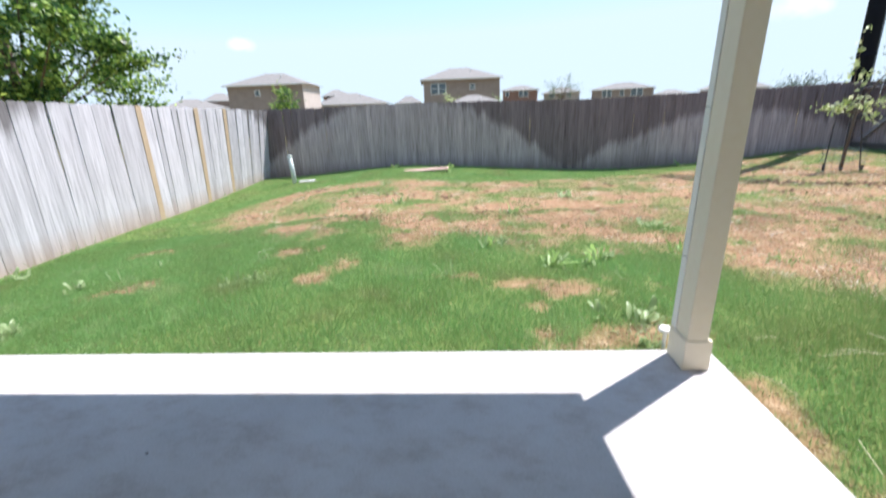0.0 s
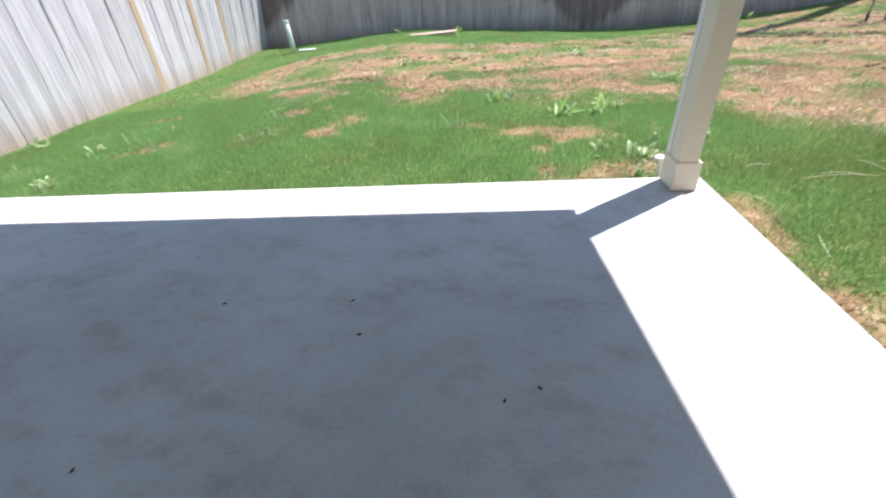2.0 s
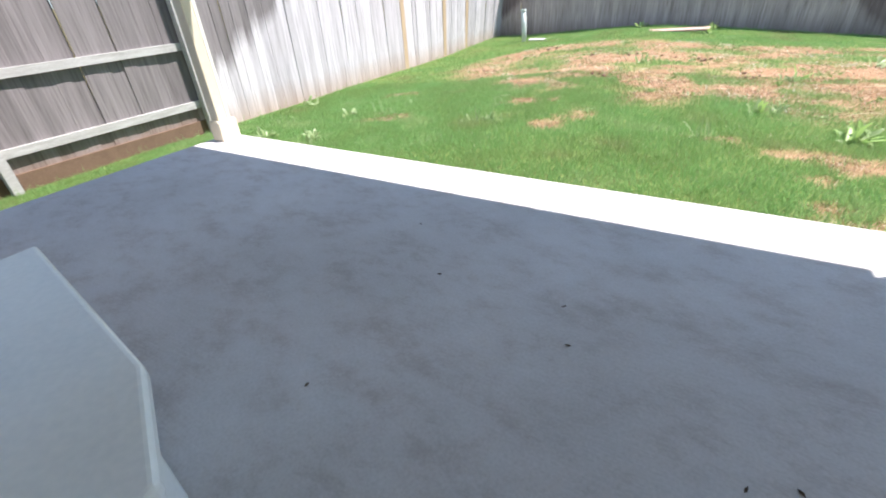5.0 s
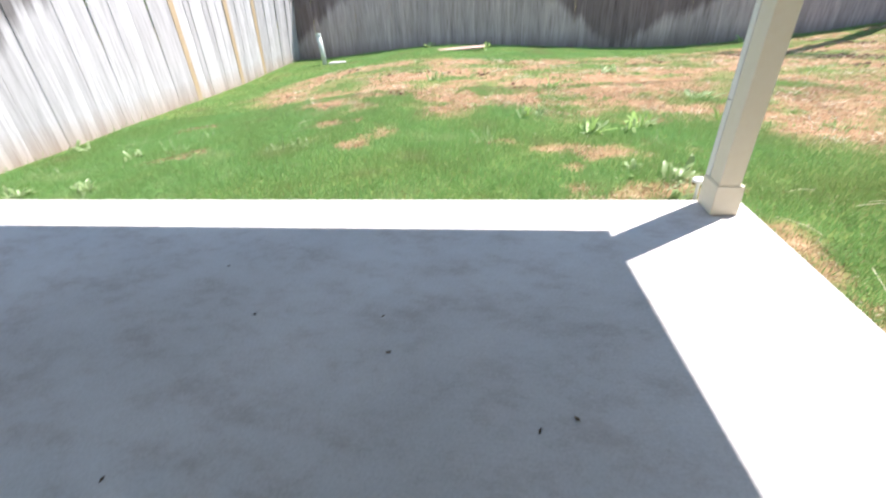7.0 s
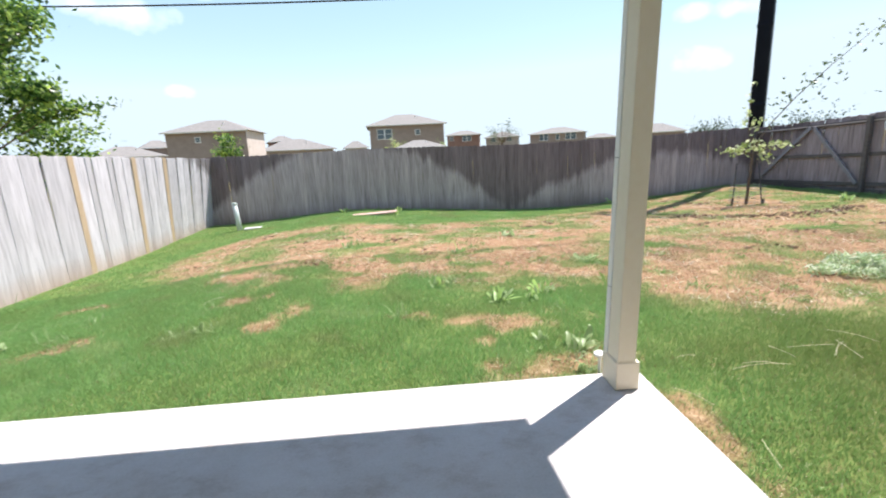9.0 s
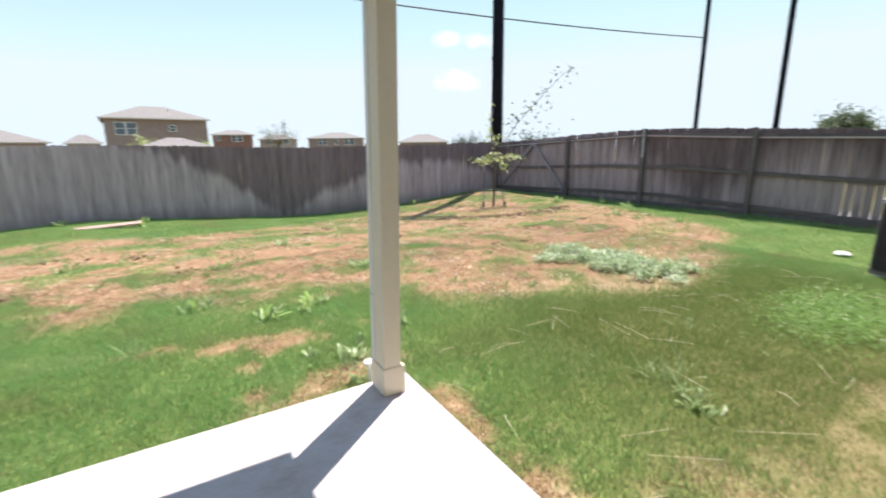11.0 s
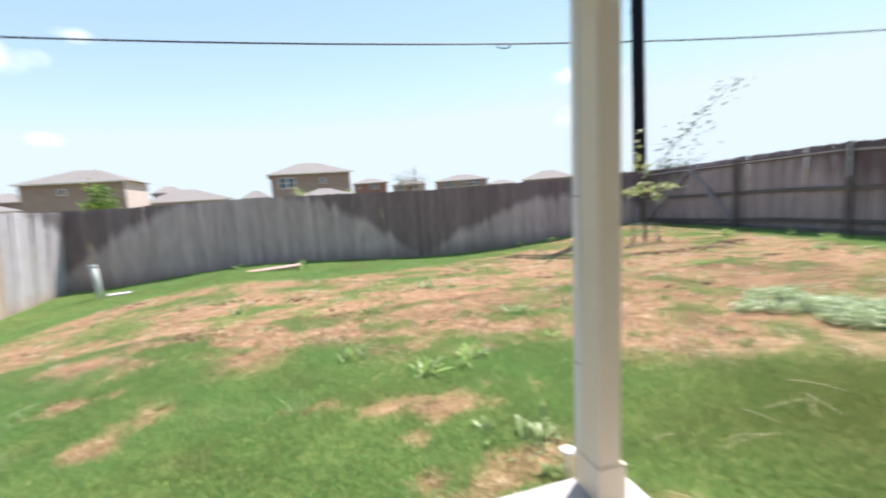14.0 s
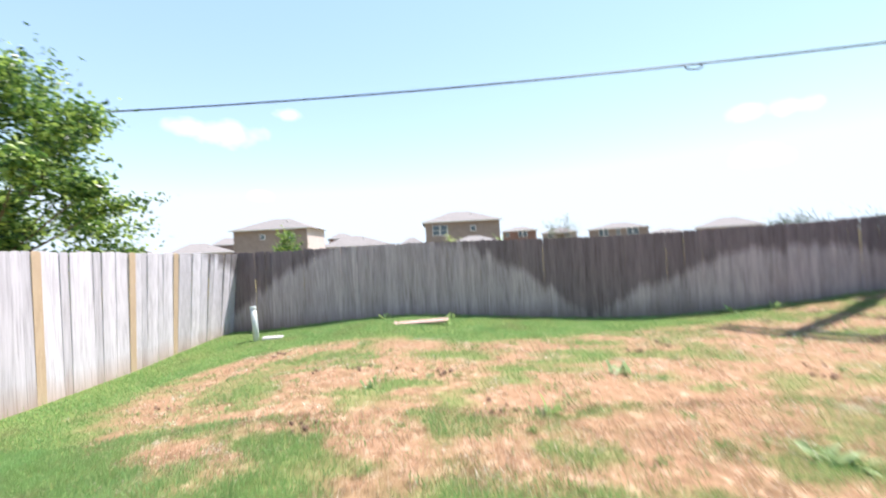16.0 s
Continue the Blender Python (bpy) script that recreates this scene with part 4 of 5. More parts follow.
tall_pole(19.5, 1.55, 0.125, 17, "tall dark steel pole near the neighbouring roof")
wire = thing("overhead_cable", "thin black overhead cable with a clamp", "cable")
WIRE = [(x, 15.9 - 0.07 * (x + 11.5), 7.05 + 0.0013 * (x - 4) ** 2) for x in np.linspace(-40, 26.6, 28)]
part("cable", tube(WIRE, 0.03, 6), BLACK, wire)
part("clamp", tube([(6.2 + 0.28 * math.cos(a), 14.66, 6.98 + 0.09 * math.sin(a)) for a in np.linspace(0, 6.28, 14)], 0.022, 6, cap=False), BLACK, wire)
far = thing("crossarm_pole", "distant wooden power pole with a crossarm", "pole", at=(85, 17, 0))
part("mast", tube([(0, 0, -1), (0, 0, 7.4)], 0.14, 8), BARK, far)
part("crossarm", cube(-0.1, -1.1, 6.7, 0.1, 1.1, 6.85, m=Euler((0, 0, 0.3)).to_matrix().to_4x4()), BARK, far)


# ---- distant houses ----
WIN_DARK = material("far_window", (0.1, 0.14, 0.17), 0.15, bump=0)


def at_az(az, dist):
    a = radians(az)
    return -1.3 + math.sin(a) * dist, -2.4 + math.cos(a) * dist


def far_house(az, dist, width, depth, eave, ridge, mat, label, turn=0.0, windows=(), ridge_len=0.25, side_mat=None, base=-1.0):
    """A hip-roofed house whose front middle stands at that bearing and distance; local -y is its front."""
    x, y = at_az(az, dist)
    h = thing("house", label, "house", "houses beyond the fence", at=(x, y, 0))
    h.rotation_euler = (0, 0, radians(-az + turn))
    w = width / 2
    part("wall", cube(-w, 0, base, w, depth, eave), mat, h)
    if side_mat:
        part("sunlit_side_face", cube(w + 0.004, 0.1, base, w + 0.05, depth - 0.1, eave), side_mat, h)
    bm = bmesh.new()
    o = 0.45
    q = [bm.verts.new(c) for c in ((-w - o, -o, eave), (w + o, -o, eave), (w + o, depth + o, eave), (-w - o, depth + o, eave))]
    rl = ridge_len * width / 2
    e = [bm.verts.new(c) for c in ((-rl, depth / 2, ridge), (rl, depth / 2, ridge))]
    for f in ((q[0], q[1], e[1], e[0]), (q[1], q[2], e[1]), (q[2], q[3], e[0], e[1]), (q[3], q[0], e[0])):
        bm.faces.new(f)
    bm.faces.new(q[::-1])
    rf = part("roof", bm, SHINGLE, h)
    part("fascia", cube(-w - o, -o - 0.03, eave - 0.15, w + o, -o, eave), SOFFIT, h)
    part("vent_stack", tube([(w * 0.3, depth * 0.3, eave), (w * 0.3, depth * 0.3, eave + (ridge - eave) * 0.75)], 0.1, 8), SOFFIT, rf)
    for wx, wz, ww, wh in windows:
        wd = part("window", cube(wx - ww / 2, -0.06, wz - wh / 2, wx + ww / 2, 0.05, wz + wh / 2), WHITE, h)
        n = 2 if ww > 1.2 else 1
        for i in range(n):
            a, b2 = wx - ww / 2 + ww * i / n + 0.08, wx - ww / 2 + ww * (i + 1) / n - 0.08
            part("pane", cube(a, -0.09, wz - wh / 2 + 0.08, b2, -0.062, wz - 0.03), WIN_DARK, wd)
            part("pane", cube(a, -0.09, wz + 0.03, b2, -0.062, wz + wh / 2 - 0.08), WIN_DARK, wd)
    return h


far_house(-0.65, 66, 10.8, 11, 5.75, 7.6, BRICK_TAN, "two-storey tan brick house with a hip roof", 4, ((-3.3, 4.5, 2.2, 1.5), (1.5, 4.6, 0.8, 0.8)))
# right side of this house is coloured paler for the sun on it
far_house(-23.95, 64, 9.6, 9, 5.6, 7.3, BRICK_TAN, "two-storey brown brick house, one side coloured paler as sunlit", -20, ((-1.0, 4.6, 0.7, 0.7), (2.6, 4.4, 1.3, 1.0)), side_mat=material("sunlit_side_brick", (0.62, 0.53, 0.49), 0.9, (0.54, 0.46, 0.42), 1.2, bump=0.1, fine=14))
far_house(0.9, 50, 5.0, 5, 2.2, 3.05, BRICK_TAN, "low roof of a garden building", 4)
far_house(-13.95, 78, 11.2, 9, 3.2, 5.1, BRICK_PALE, "single-storey house with a pale brown roof", 10)
far_house(-15.75, 90, 4.4, 7, 5.1, 6.3, BRICK_RED, "two-storey house half hidden by roofs", 6)
far_house(-7.2, 95, 4.4, 6, 3.4, 4.85, BRICK_PALE, "small far house with a grey roof", 0)
far_house(-31.3, 82, 9, 9, 3.3, 5.0, BRICK_PALE, "single-storey house with a grey-brown roof", 8)
far_house(-28.4, 88, 5.0, 8, 4.7, 6.1, BRICK_TAN, "house with a brown roof behind other roofs", 8)
far_house(-37.5, 76, 9, 9, 2.6, 4.3, BRICK_PALE, "single-storey house low behind the fence", 8)
far_house(6.4, 94, 6.6, 8, 4.9, 5.9, BRICK_RED, "two-storey red brick house", -4, ((0.8, 4.15, 1.9, 1.2), (-2.4, 4.2, 0.8, 0.9)))
far_house(11.3, 100, 7.0, 8, 4.2, 5.4, BRICK_PALE, "pale two-storey house behind a bare tree", -4, ((1.6, 3.7, 1.2, 1.0), (-1.8, 3.7, 1.2, 1.0)))
far_house(18.0, 98, 11.0, 9, 4.3, 5.6, BRICK_TAN, "two-storey house with white-framed windows", -6, ((-2.6, 3.6, 1.9, 1.5), (2.9, 3.6, 2.2, 1.5), (0.2, 3.5, 0.8, 1.2)))
far_house(23.2, 104, 6, 8, 3.0, 3.9, BRICK_PALE, "far single-storey house with a pale roof", 0)
far_house(29.0, 82, 8.6, 9, 3.0, 4.5, BRICK_TAN, "single-storey house with a brown hip roof", 0)
far_house(89.0, 24, 9.0, 9, 2.45, 4.3, BRICK_ORANGE, "neighbouring brick house with a low hip roof", -8, ((-2.0, 1.6, 2.6, 1.0),), ridge_len=0.4)


# ---- trees and shrubs ----
def leaf_material(name, a, b, c):
    m = bpy.data.materials.new(name)
    m.use_nodes = True
    n, l = m.node_tree.nodes, m.node_tree.links
    s = n["Principled BSDF"]
    s.inputs["Roughness"].default_value = 0.38
    geo = n.new("ShaderNodeNewGeometry")
    r = ramp(n, [(0.1, a), (0.55, b), (0.95, c)])
    l.new(geo.outputs["Random Per Island"], r.inputs[0])
    l.new(r.outputs[0], s.inputs["Base Color"])
    tr = n.new("ShaderNodeBsdfTranslucent")
    l.new(r.outputs[0], tr.inputs["Color"])
    mx = n.new("ShaderNodeMixShader")
    mx.inputs[0].default_value = 0.45
    l.new(s.outputs[0], mx.inputs[1])
    l.new(tr.outputs[0], mx.inputs[2])
    l.new(mx.outputs[0], n["Material Output"].inputs["Surface"])
    return m


LEAF = leaf_material("tree_leaf", (0.03, 0.08, 0.02), (0.12, 0.24, 0.045), (0.46, 0.6, 0.13))
LEAF_LIGHT = leaf_material("sapling_leaf", (0.28, 0.35, 0.1), (0.46, 0.52, 0.22), (0.74, 0.74, 0.46))
LEAF_GREY = leaf_material("grey_leaf", (0.07, 0.11, 0.05), (0.12, 0.16, 0.08), (0.2, 0.24, 0.13))
LEAF_FAR = leaf_material("far_dark_leaf", (0.025, 0.045, 0.025), (0.05, 0.08, 0.04), (0.1, 0.13, 0.065))
LEAF_WEED = leaf_material("weed_leaf", (0.32, 0.48, 0.13), (0.48, 0.64, 0.24), (0.84, 0.87, 0.64))
LEAF_SILVER = leaf_material("silvery_leaf", (0.29, 0.39, 0.17), (0.44, 0.54, 0.28), (0.72, 0.77, 0.55))


def leaves_mesh(name, centres, sizes, rng, mat, length=1.0, width=0.55):
    """Folded leaves (two quads each) at the given places, turned at random."""
    n = len(centres)
    q = rng.normal(size=(n, 4))
    q /= np.linalg.norm(q, axis=1)[:, None]
    w, x, y, z = q.T
    ux = np.stack([1 - 2 * (y * y + z * z), 2 * (x * y + w * z), 2 * (x * z - w * y)], 1)
    uy = np.stack([2 * (x * y - w * z), 1 - 2 * (x * x + z * z), 2 * (y * z + w * x)], 1)
    uz = np.cross(ux, uy)
    L, W = (sizes * length)[:, None], (sizes * width)[:, None]
    c = np.asarray(centres)
    pts = np.stack([c - ux * L * 0.5, c + uy * W * 0.5 + uz * W * 0.18, c + ux * L * 0.5, c - uy * W * 0.5 + uz * W * 0.18], 1).reshape(-1, 3)
    i = np.arange(n)[:, None] * 4
    f = np.concatenate([i + np.array([[0, 2, 1]]), i + np.array([[0, 3, 2]])], 1).reshape(-1, 3)
    me = bpy.data.meshes.new(name)
    me.from_pydata(pts.tolist(), [], f.tolist())
    me.materials.append(mat)
    return me


def tree(name, label, x, y, height, crown_z, radius, n_leaves, leaf, mat, seed, trunk_r=0.14, squash=1.0, clumps=46, spread=0.3, lean=0.0):
    rng = np.random.RandomState(seed)
    base = gz(min(max(x, -9), 11), min(max(y, -4), 12)) - (0.3 if abs(x) > 12 or y > 14 else 0)
    t = thing(name, label, "tree", at=(x, y, base))
    part("trunk", tube([(0, 0, -0.2), (0.05, 0.03, crown_z * 0.4), (lean * 0.5, 0.05, crown_z * 0.9), (lean, 0, height * 0.85)], [trunk_r * 1.2, trunk_r, trunk_r * 0.7, trunk_r * 0.15], 10), BARK, t, smooth=True)
    dirs = rng.normal(size=(clumps, 3))
    dirs /= np.linalg.norm(dirs, axis=1)[:, None]
    rad = radius * (0.3 + 0.78 * rng.rand(clumps) ** 0.6)
    heads = dirs * rad[:, None] * np.array([1, 1, squash]) + np.array([lean * 0.6, 0, crown_z + (height - crown_z) * 0.42])
    heads[:, 2] = np.maximum(heads[:, 2], crown_z * 0.55)
    for hd in heads[:26]:
        s = Vector((lean * 0.4, 0, crown_z * 0.75 + 0.15 * hd[2]))
        e = Vector(hd)
        part("limb", tube([s, s.lerp(e, 0.5) + Vector((0, 0, -0.1)), e], [trunk_r * 0.32, trunk_r * 0.2, trunk_r * 0.06], 5), BARK, t)
    per = n_leaves // clumps
    cs = []
    for k, (hd, dr) in enumerate(zip(heads, dirs)):
        spray = 1.5 if k % 3 == 0 else 0.35
        way = dr * np.array([1, 1, 0.6]) + np.array([0, 0, 0.25])
        cs.append(hd + way * rng.normal(size=(per, 1)) * radius * spread * spray + rng.normal(size=(per, 3)) * radius * spread * np.array([1, 1, 0.8]) * (0.35 + 0.55 * rng.rand()))
    cs = np.concatenate(cs)
    o = new("crown", leaves_mesh("crown", cs, leaf * (0.6 + 0.8 * rng.rand(len(cs))), rng, mat))
    o.parent = t
    return t


tree("tree", "leafy green tree growing behind the sunny fence", -16.8, 12.9, 8.3, 1.9, 3.9, 38000, 0.2, LEAF, 4, 0.17, 1.0, 64, 0.115)
tree("shrub", "small dark green tree before a far house", *at_az(-21.9, 55), 4.9, 2.6, 1.3, 1500, 0.26, LEAF, 7, 0.1, 1.2, 24)
tree("shrub", "bright green bush beside a far house", *at_az(-2.2, 52), 3.3, 1.7, 1.2, 1200, 0.2, LEAF_LIGHT, 9, 0.1, 0.8, 24)
tree("shrub", "light green bush beside a far house", *at_az(3.6, 56), 3.2, 1.5, 1.0, 900, 0.2, LEAF_WEED, 10, 0.1, 0.8, 20)
tree("shrub", "half-bare tree in front of a far house", *at_az(11.4, 74), 6.2, 3.0, 2.7, 600, 0.22, LEAF_GREY, 12, 0.13, 0.9, 30, 0.16)
tree("tree", "round grey-green tree behind the side fence", *at_az(72.9, 40), 3.75, 1.7, 1.6, 7500, 0.16, LEAF_GREY, 14, 0.14, 0.75, 40, 0.2)
tree("tree", "far dark tree on the skyline", *at_az(34.8, 95), 4.1, 1.8, 3.2, 2600, 0.3, LEAF_FAR, 15, 0.16, 0.5, 30)
tree("tree", "far dark tree line behind the fence corner", *at_az(42.5, 60), 3.1, 1.2, 2.8, 2600, 0.22, LEAF_FAR, 16, 0.16, 0.5, 30)

# staked sapling in the back corner
TX, TY = 6.65, 7.6
tz = gz(TX, TY)
sap = thing("sapling", "thin young tree with few pale leaves, tied to stakes", "tree", at=(TX, TY, tz))
sap.scale = (1.08, 1.08, 1.08)
part("trunk", tube([(0, 0, -0.1), (0.02, 0, 0.5), (0.05, 0, 1.25)], [0.028, 0.022, 0.016], 8), BARK, sap, smooth=True)
STEM = [(0.05, 0, 1.25), (0.3, -0.05, 1.7), (0.75, -0.2, 2.3), (1.3, -0.4, 2.9), (1.95, -0.55, 3.5)]
part("branch", tube(STEM, [0.014, 0.011, 0.009, 0.007, 0.003], 6), BARK, sap)
part("branch", tube([(0.05, 0, 1.2), (0.0, 0.15, 1.7), (0.02, 0.2, 2.5)], [0.012, 0.008, 0.003], 6), BARK, sap)
part("branch", tube([(0.04, 0, 1.1), (-0.25, 0.1, 1.2), (-0.45, 0.2, 1.25)], [0.01, 0.007, 0.003], 6), BARK, sap)
part("branch", tube([(0.04, 0, 1.1), (0.3, -0.1, 1.22), (0.55, -0.25, 1.3)], [0.01, 0.007, 0.003], 6), BARK, sap)
rng = np.random.RandomState(31)
cl = np.concatenate([np.array([c]) + rng.normal(size=(k, 3)) * np.array(s) for c, k, s in (
    ((-0.25, 0.1, 1.22), 60, (0.16, 0.14, 0.07)), ((0.1, 0, 1.25), 60, (0.17, 0.14, 0.09)), ((0.45, -0.2, 1.3), 36, (0.13, 0.12, 0.05)), ((0.3, -0.1, 1.0), 12, (0.06, 0.06, 0.05)),
    ((0.1, 0.1, 1.75), 26, (0.14, 0.14, 0.08)), ((0.02, 0.2, 2.2), 22, (0.05, 0.05, 0.25)))])
o = new("foliage", leaves_mesh("foliage", cl, 0.105 * (0.6 + 0.8 * rng.rand(len(cl))), rng, LEAF_LIGHT))
o.parent = sap
top = np.concatenate([np.array(c) + rng.normal(size=(15, 3)) * 0.15 for c in ((0.75, -0.2, 2.35), (1.0, -0.3, 2.4), (1.1, -0.3, 2.75), (1.45, -0.42, 3.1), (1.75, -0.5, 3.35), (2.0, -0.58, 3.5), (0.55, -0.1, 2.2), (1.3, -0.4, 2.65), (0.5, -0.1, 1.9))])
o = new("sparse_leaves", leaves_mesh("sparse_leaves", top, 0.09 * (0.6 + 0.8 * rng.rand(len(top))), rng, LEAF_GREY))
o.parent = sap
for k, (dx, dy, lx, ly) in enumerate(((-0.34, 0.03, 0.03, 0), (0.22, -0.25, -0.12, 0.1), (0.2, 0.27, -0.05, -0.05))):
    s = thing("tree_stake", "thin dark metal stake beside the young tree", "stake", "stakes round the young tree", at=(TX + dx, TY + dy, tz))
    part("rod", tube([(0, 0, -0.15), (lx, ly, 1.0)], 0.013, 6), STAKE, s)
    part("flange", cube(-0.03, -0.004, -0.05, 0.03, 0.004, 0.15), STAKE, s)
cage = thing("wire_cage", "loose grey wire ring round the young tree", "wire cage", at=(TX, TY, tz))
for z in (0.1, 0.22, 0.34, 0.46):
    part("hoop", tube([(0.36 * math.cos(a), 0.36 * math.sin(a), z) for a in np.linspace(0, 2 * math.pi, 25)], 0.005, 4, cap=False), STEEL, cage)
for k in range(7):
    a = 2 * math.pi * k / 7
    part("upright", tube([(0.36 * math.cos(a), 0.36 * math.sin(a), -0.05), (0.36 * math.cos(a), 0.36 * math.sin(a), 0.47)], 0.003, 4), STEEL, cage)


# ---- weeds ----
def leaf_blade(length, width, arch, mat):
    """One arching leaf with a folded midrib, rooted at the origin, growing along +x."""
    bm = bmesh.new()
    rows = []
    n = 6
    for i in range(n + 1):
        s = i / n
        w = width * (0.25 + math.sin(math.pi * min(1, s * 0.85 + 0.12)) * 0.75) * (1 - s ** 5) * 0.5
        x = length * math.sin(arch * s) / max(arch, 0.01)
        z = length * 0.5 * (s - arch * 0.45 * s * s)
        wob = 0.12 * width * math.sin(9 * s)
        rows.append([bm.verts.new((x, -w + wob, z + w * 0.35)), bm.verts.new((x, wob, z)), bm.verts.new((x, w + wob, z + w * 0.35))])
    for a, b in zip(rows, rows[1:]):
        for j in (0, 1):
            bm.faces.new((a[j], b[j], b[j + 1], a[j + 1]))
    me = bpy.data.meshes.new("leaf")
    bm.to_mesh(me)
    bm.free()
    me.polygons.foreach_set("use_smooth", [True] * len(me.polygons))
    me.materials.append(mat)
    return me


ROSETTE = [leaf_blade(l, w, a, m) for l, w, a, m in ((0.14, 0.027, 1.2, LEAF_WEED), (0.1, 0.022, 1.5, LEAF_SILVER), (0.165, 0.029, 0.9, LEAF_WEED), (0.09, 0.024, 0.6, LEAF_SILVER))]
PALE = [leaf_blade(l, w, a, LEAF_SILVER) for l, w, a in ((0.15, 0.028, 1.4), (0.12, 0.024, 1.1), (0.18, 0.03, 1.7))]
GRASSY = [leaf_blade(l, w, a, LEAF_SILVER) for l, w, a in ((0.26, 0.012, 1.1), (0.2, 0.01, 1.5), (0.3, 0.013, 0.8))]


def weed(x, y, size, count, meshes, label, seed):
    rng = random.Random(seed)
    w = thing("weed", label, "weed", "weeds in the lawn", at=(x, y, gz(x, y) - 0.005))
    for k in range(int(count * 1.9) + 5):
        o = new("leaf", rng.choice(meshes))
        o.parent = w
        o.rotation_euler = (rng.gauss(0, 0.35), rng.uniform(-1.15, 0.15), 2.4 * k + rng.uniform(-0.9, 0.9))
        o.scale = [size * rng.uniform(0.45, 1.2) * (0.75 if meshes is GRASSY else 1.3)] * 3
        spread = 0.07 if meshes is GRASSY else 0.05
        o.location = (rng.gauss(0, spread) * size, rng.gauss(0, spread) * size, 0)
    return w


BROAD = "broad-leaved green weed rosette in the lawn"
COARSE = "tuft of pale coarse grass"
POSTSIDE = "pale leafy weed beside the post base"
for k, (x, y, s, c, ms, lb) in enumerate((
        (-0.6, 1.66, 1.15, 10, ROSETTE, BROAD), (-0.54, 1.72, 0.9, 7, PALE, BROAD), (-0.12, 1.82, 1.15, 11, ROSETTE, BROAD), (-0.03, 1.88, 0.9, 8, PALE, BROAD), (-0.25, 1.72, 0.8, 6, ROSETTE, BROAD),
        (-1.17, 2.25, 1.1, 5, ROSETTE, BROAD), (-1.05, 2.3, 0.7, 4, PALE, BROAD), (-1.61, 1.4, 0.9, 8, GRASSY, COARSE), (-0.47, 0.6, 0.7, 7, PALE, BROAD), (-0.15, 1.19, 0.6, 6, GRASSY, COARSE),
        (-0.2, 0.44, 0.95, 12, PALE, POSTSIDE), (-0.27, 0.33, 0.75, 14, GRASSY, POSTSIDE), (-0.22, 0.16, 0.6, 16, GRASSY, POSTSIDE), (-0.3, 0.12, 0.6, 8, PALE, POSTSIDE), (-0.24, 0.06, 0.5, 14, GRASSY, POSTSIDE),
        (0.4, 0.91, 0.75, 8, PALE, BROAD), (0.74, 2.07, 0.8, 7, ROSETTE, BROAD), (0.87, 3.02, 1.1, 9, PALE, BROAD), (1.5, 2.9, 0.7, 6, PALE, BROAD), (-0.78, 4.0, 1.0, 7, ROSETTE, BROAD), (0.25, 5.25, 1.2, 9, PALE, BROAD),
        (-3.72, 2.15, 0.9, 9, GRASSY, COARSE), (-3.67, 1.37, 0.9, 11, GRASSY, COARSE), (-3.38, 1.44, 0.9, 12, GRASSY, COARSE), (-3.52, 1.5, 0.7, 7, PALE, BROAD), (-5.2, 1.95, 0.9, 9, GRASSY, COARSE), (-5.15, 2.37, 0.9, 8, GRASSY, COARSE),
        (-5.43, 0.84, 1.0, 10, PALE, BROAD), (-5.25, 0.7, 0.7, 8, GRASSY, COARSE), (-5.79, 1.93, 0.9, 8, PALE, BROAD), (-7.3, 2.66, 1.0, 8, PALE, BROAD), (-2.58, 4.96, 0.8, 6, PALE, BROAD), (-3.75, 0.63, 0.55, 6, GRASSY, COARSE),
        (1.25, -0.54, 0.6, 8, GRASSY, COARSE), (1.45, -0.97, 0.95, 26, GRASSY, "trampled tuft of pale grass stalks"), (1.36, -1.13, 0.9, 18, GRASSY, "trampled tuft of pale grass stalks"), (1.28, -1.28, 0.7, 10, PALE, "trampled tuft of pale grass stalks"),
        (1.64, -0.32, 0.6, 7, GRASSY, COARSE), (2.4, -0.51, 0.7, 8, GRASSY, COARSE), (-1.9, 10.5, 1.2, 10, ROSETTE, BROAD), (-2.0, 9.55, 1.3, 12, ROSETTE, BROAD), (-3.5, 10.6, 1.1, 8, ROSETTE, BROAD), (7.4, 4.0, 1.0, 10, PALE, BROAD),
        (-5.95, 0.45, 1.0, 10, PALE, BROAD), (-6.35, 0.9, 1.0, 10, PALE, BROAD), (-6.7, 1.6, 1.0, 9, GRASSY, COARSE), (-6.9, 0.7, 1.1, 9, PALE, BROAD), (-6.5, 2.6, 1.0, 9, GRASSY, COARSE), (7.6, 2.6, 0.9, 9, ROSETTE, BROAD),
        (8.6, 4.6, 1.1, 9, ROSETTE, BROAD), (8.9, 5.6, 1.0, 8, ROSETTE, BROAD), (8.2, 6.6, 1.3, 10, ROSETTE, BROAD), (4.6, 10.6, 1.2, 9, ROSETTE, BROAD), (5.6, 10.6, 1.1, 9, ROSETTE, BROAD), (-7.2, 9.6, 1.0, 9, GRASSY, COARSE))):
    weed(x, y, s, c, ms, lb, 50 + k)

# silvery ground cover in the dead turf
LEAF_PALE = leaf_material("leaf_pale_mat", (0.3, 0.42, 0.2), (0.5, 0.6, 0.36), (0.8, 0.83, 0.68))
rng = np.random.RandomState(8)
n = 4600
tufts = np.array([(3.55 - 0.1 * u + 0.17 * v, 1.1 + 0.72 * u + 0.1 * w) for u, v, w in zip(rng.uniform(-1, 1, 60), rng.normal(size=60), rng.normal(size=60))])
pick = rng.randint(0, 60, n)
px = tufts[pick, 0] + 0.06 * rng.normal(size=n)
py = tufts[pick, 1] + 0.06 * rng.normal(size=n)
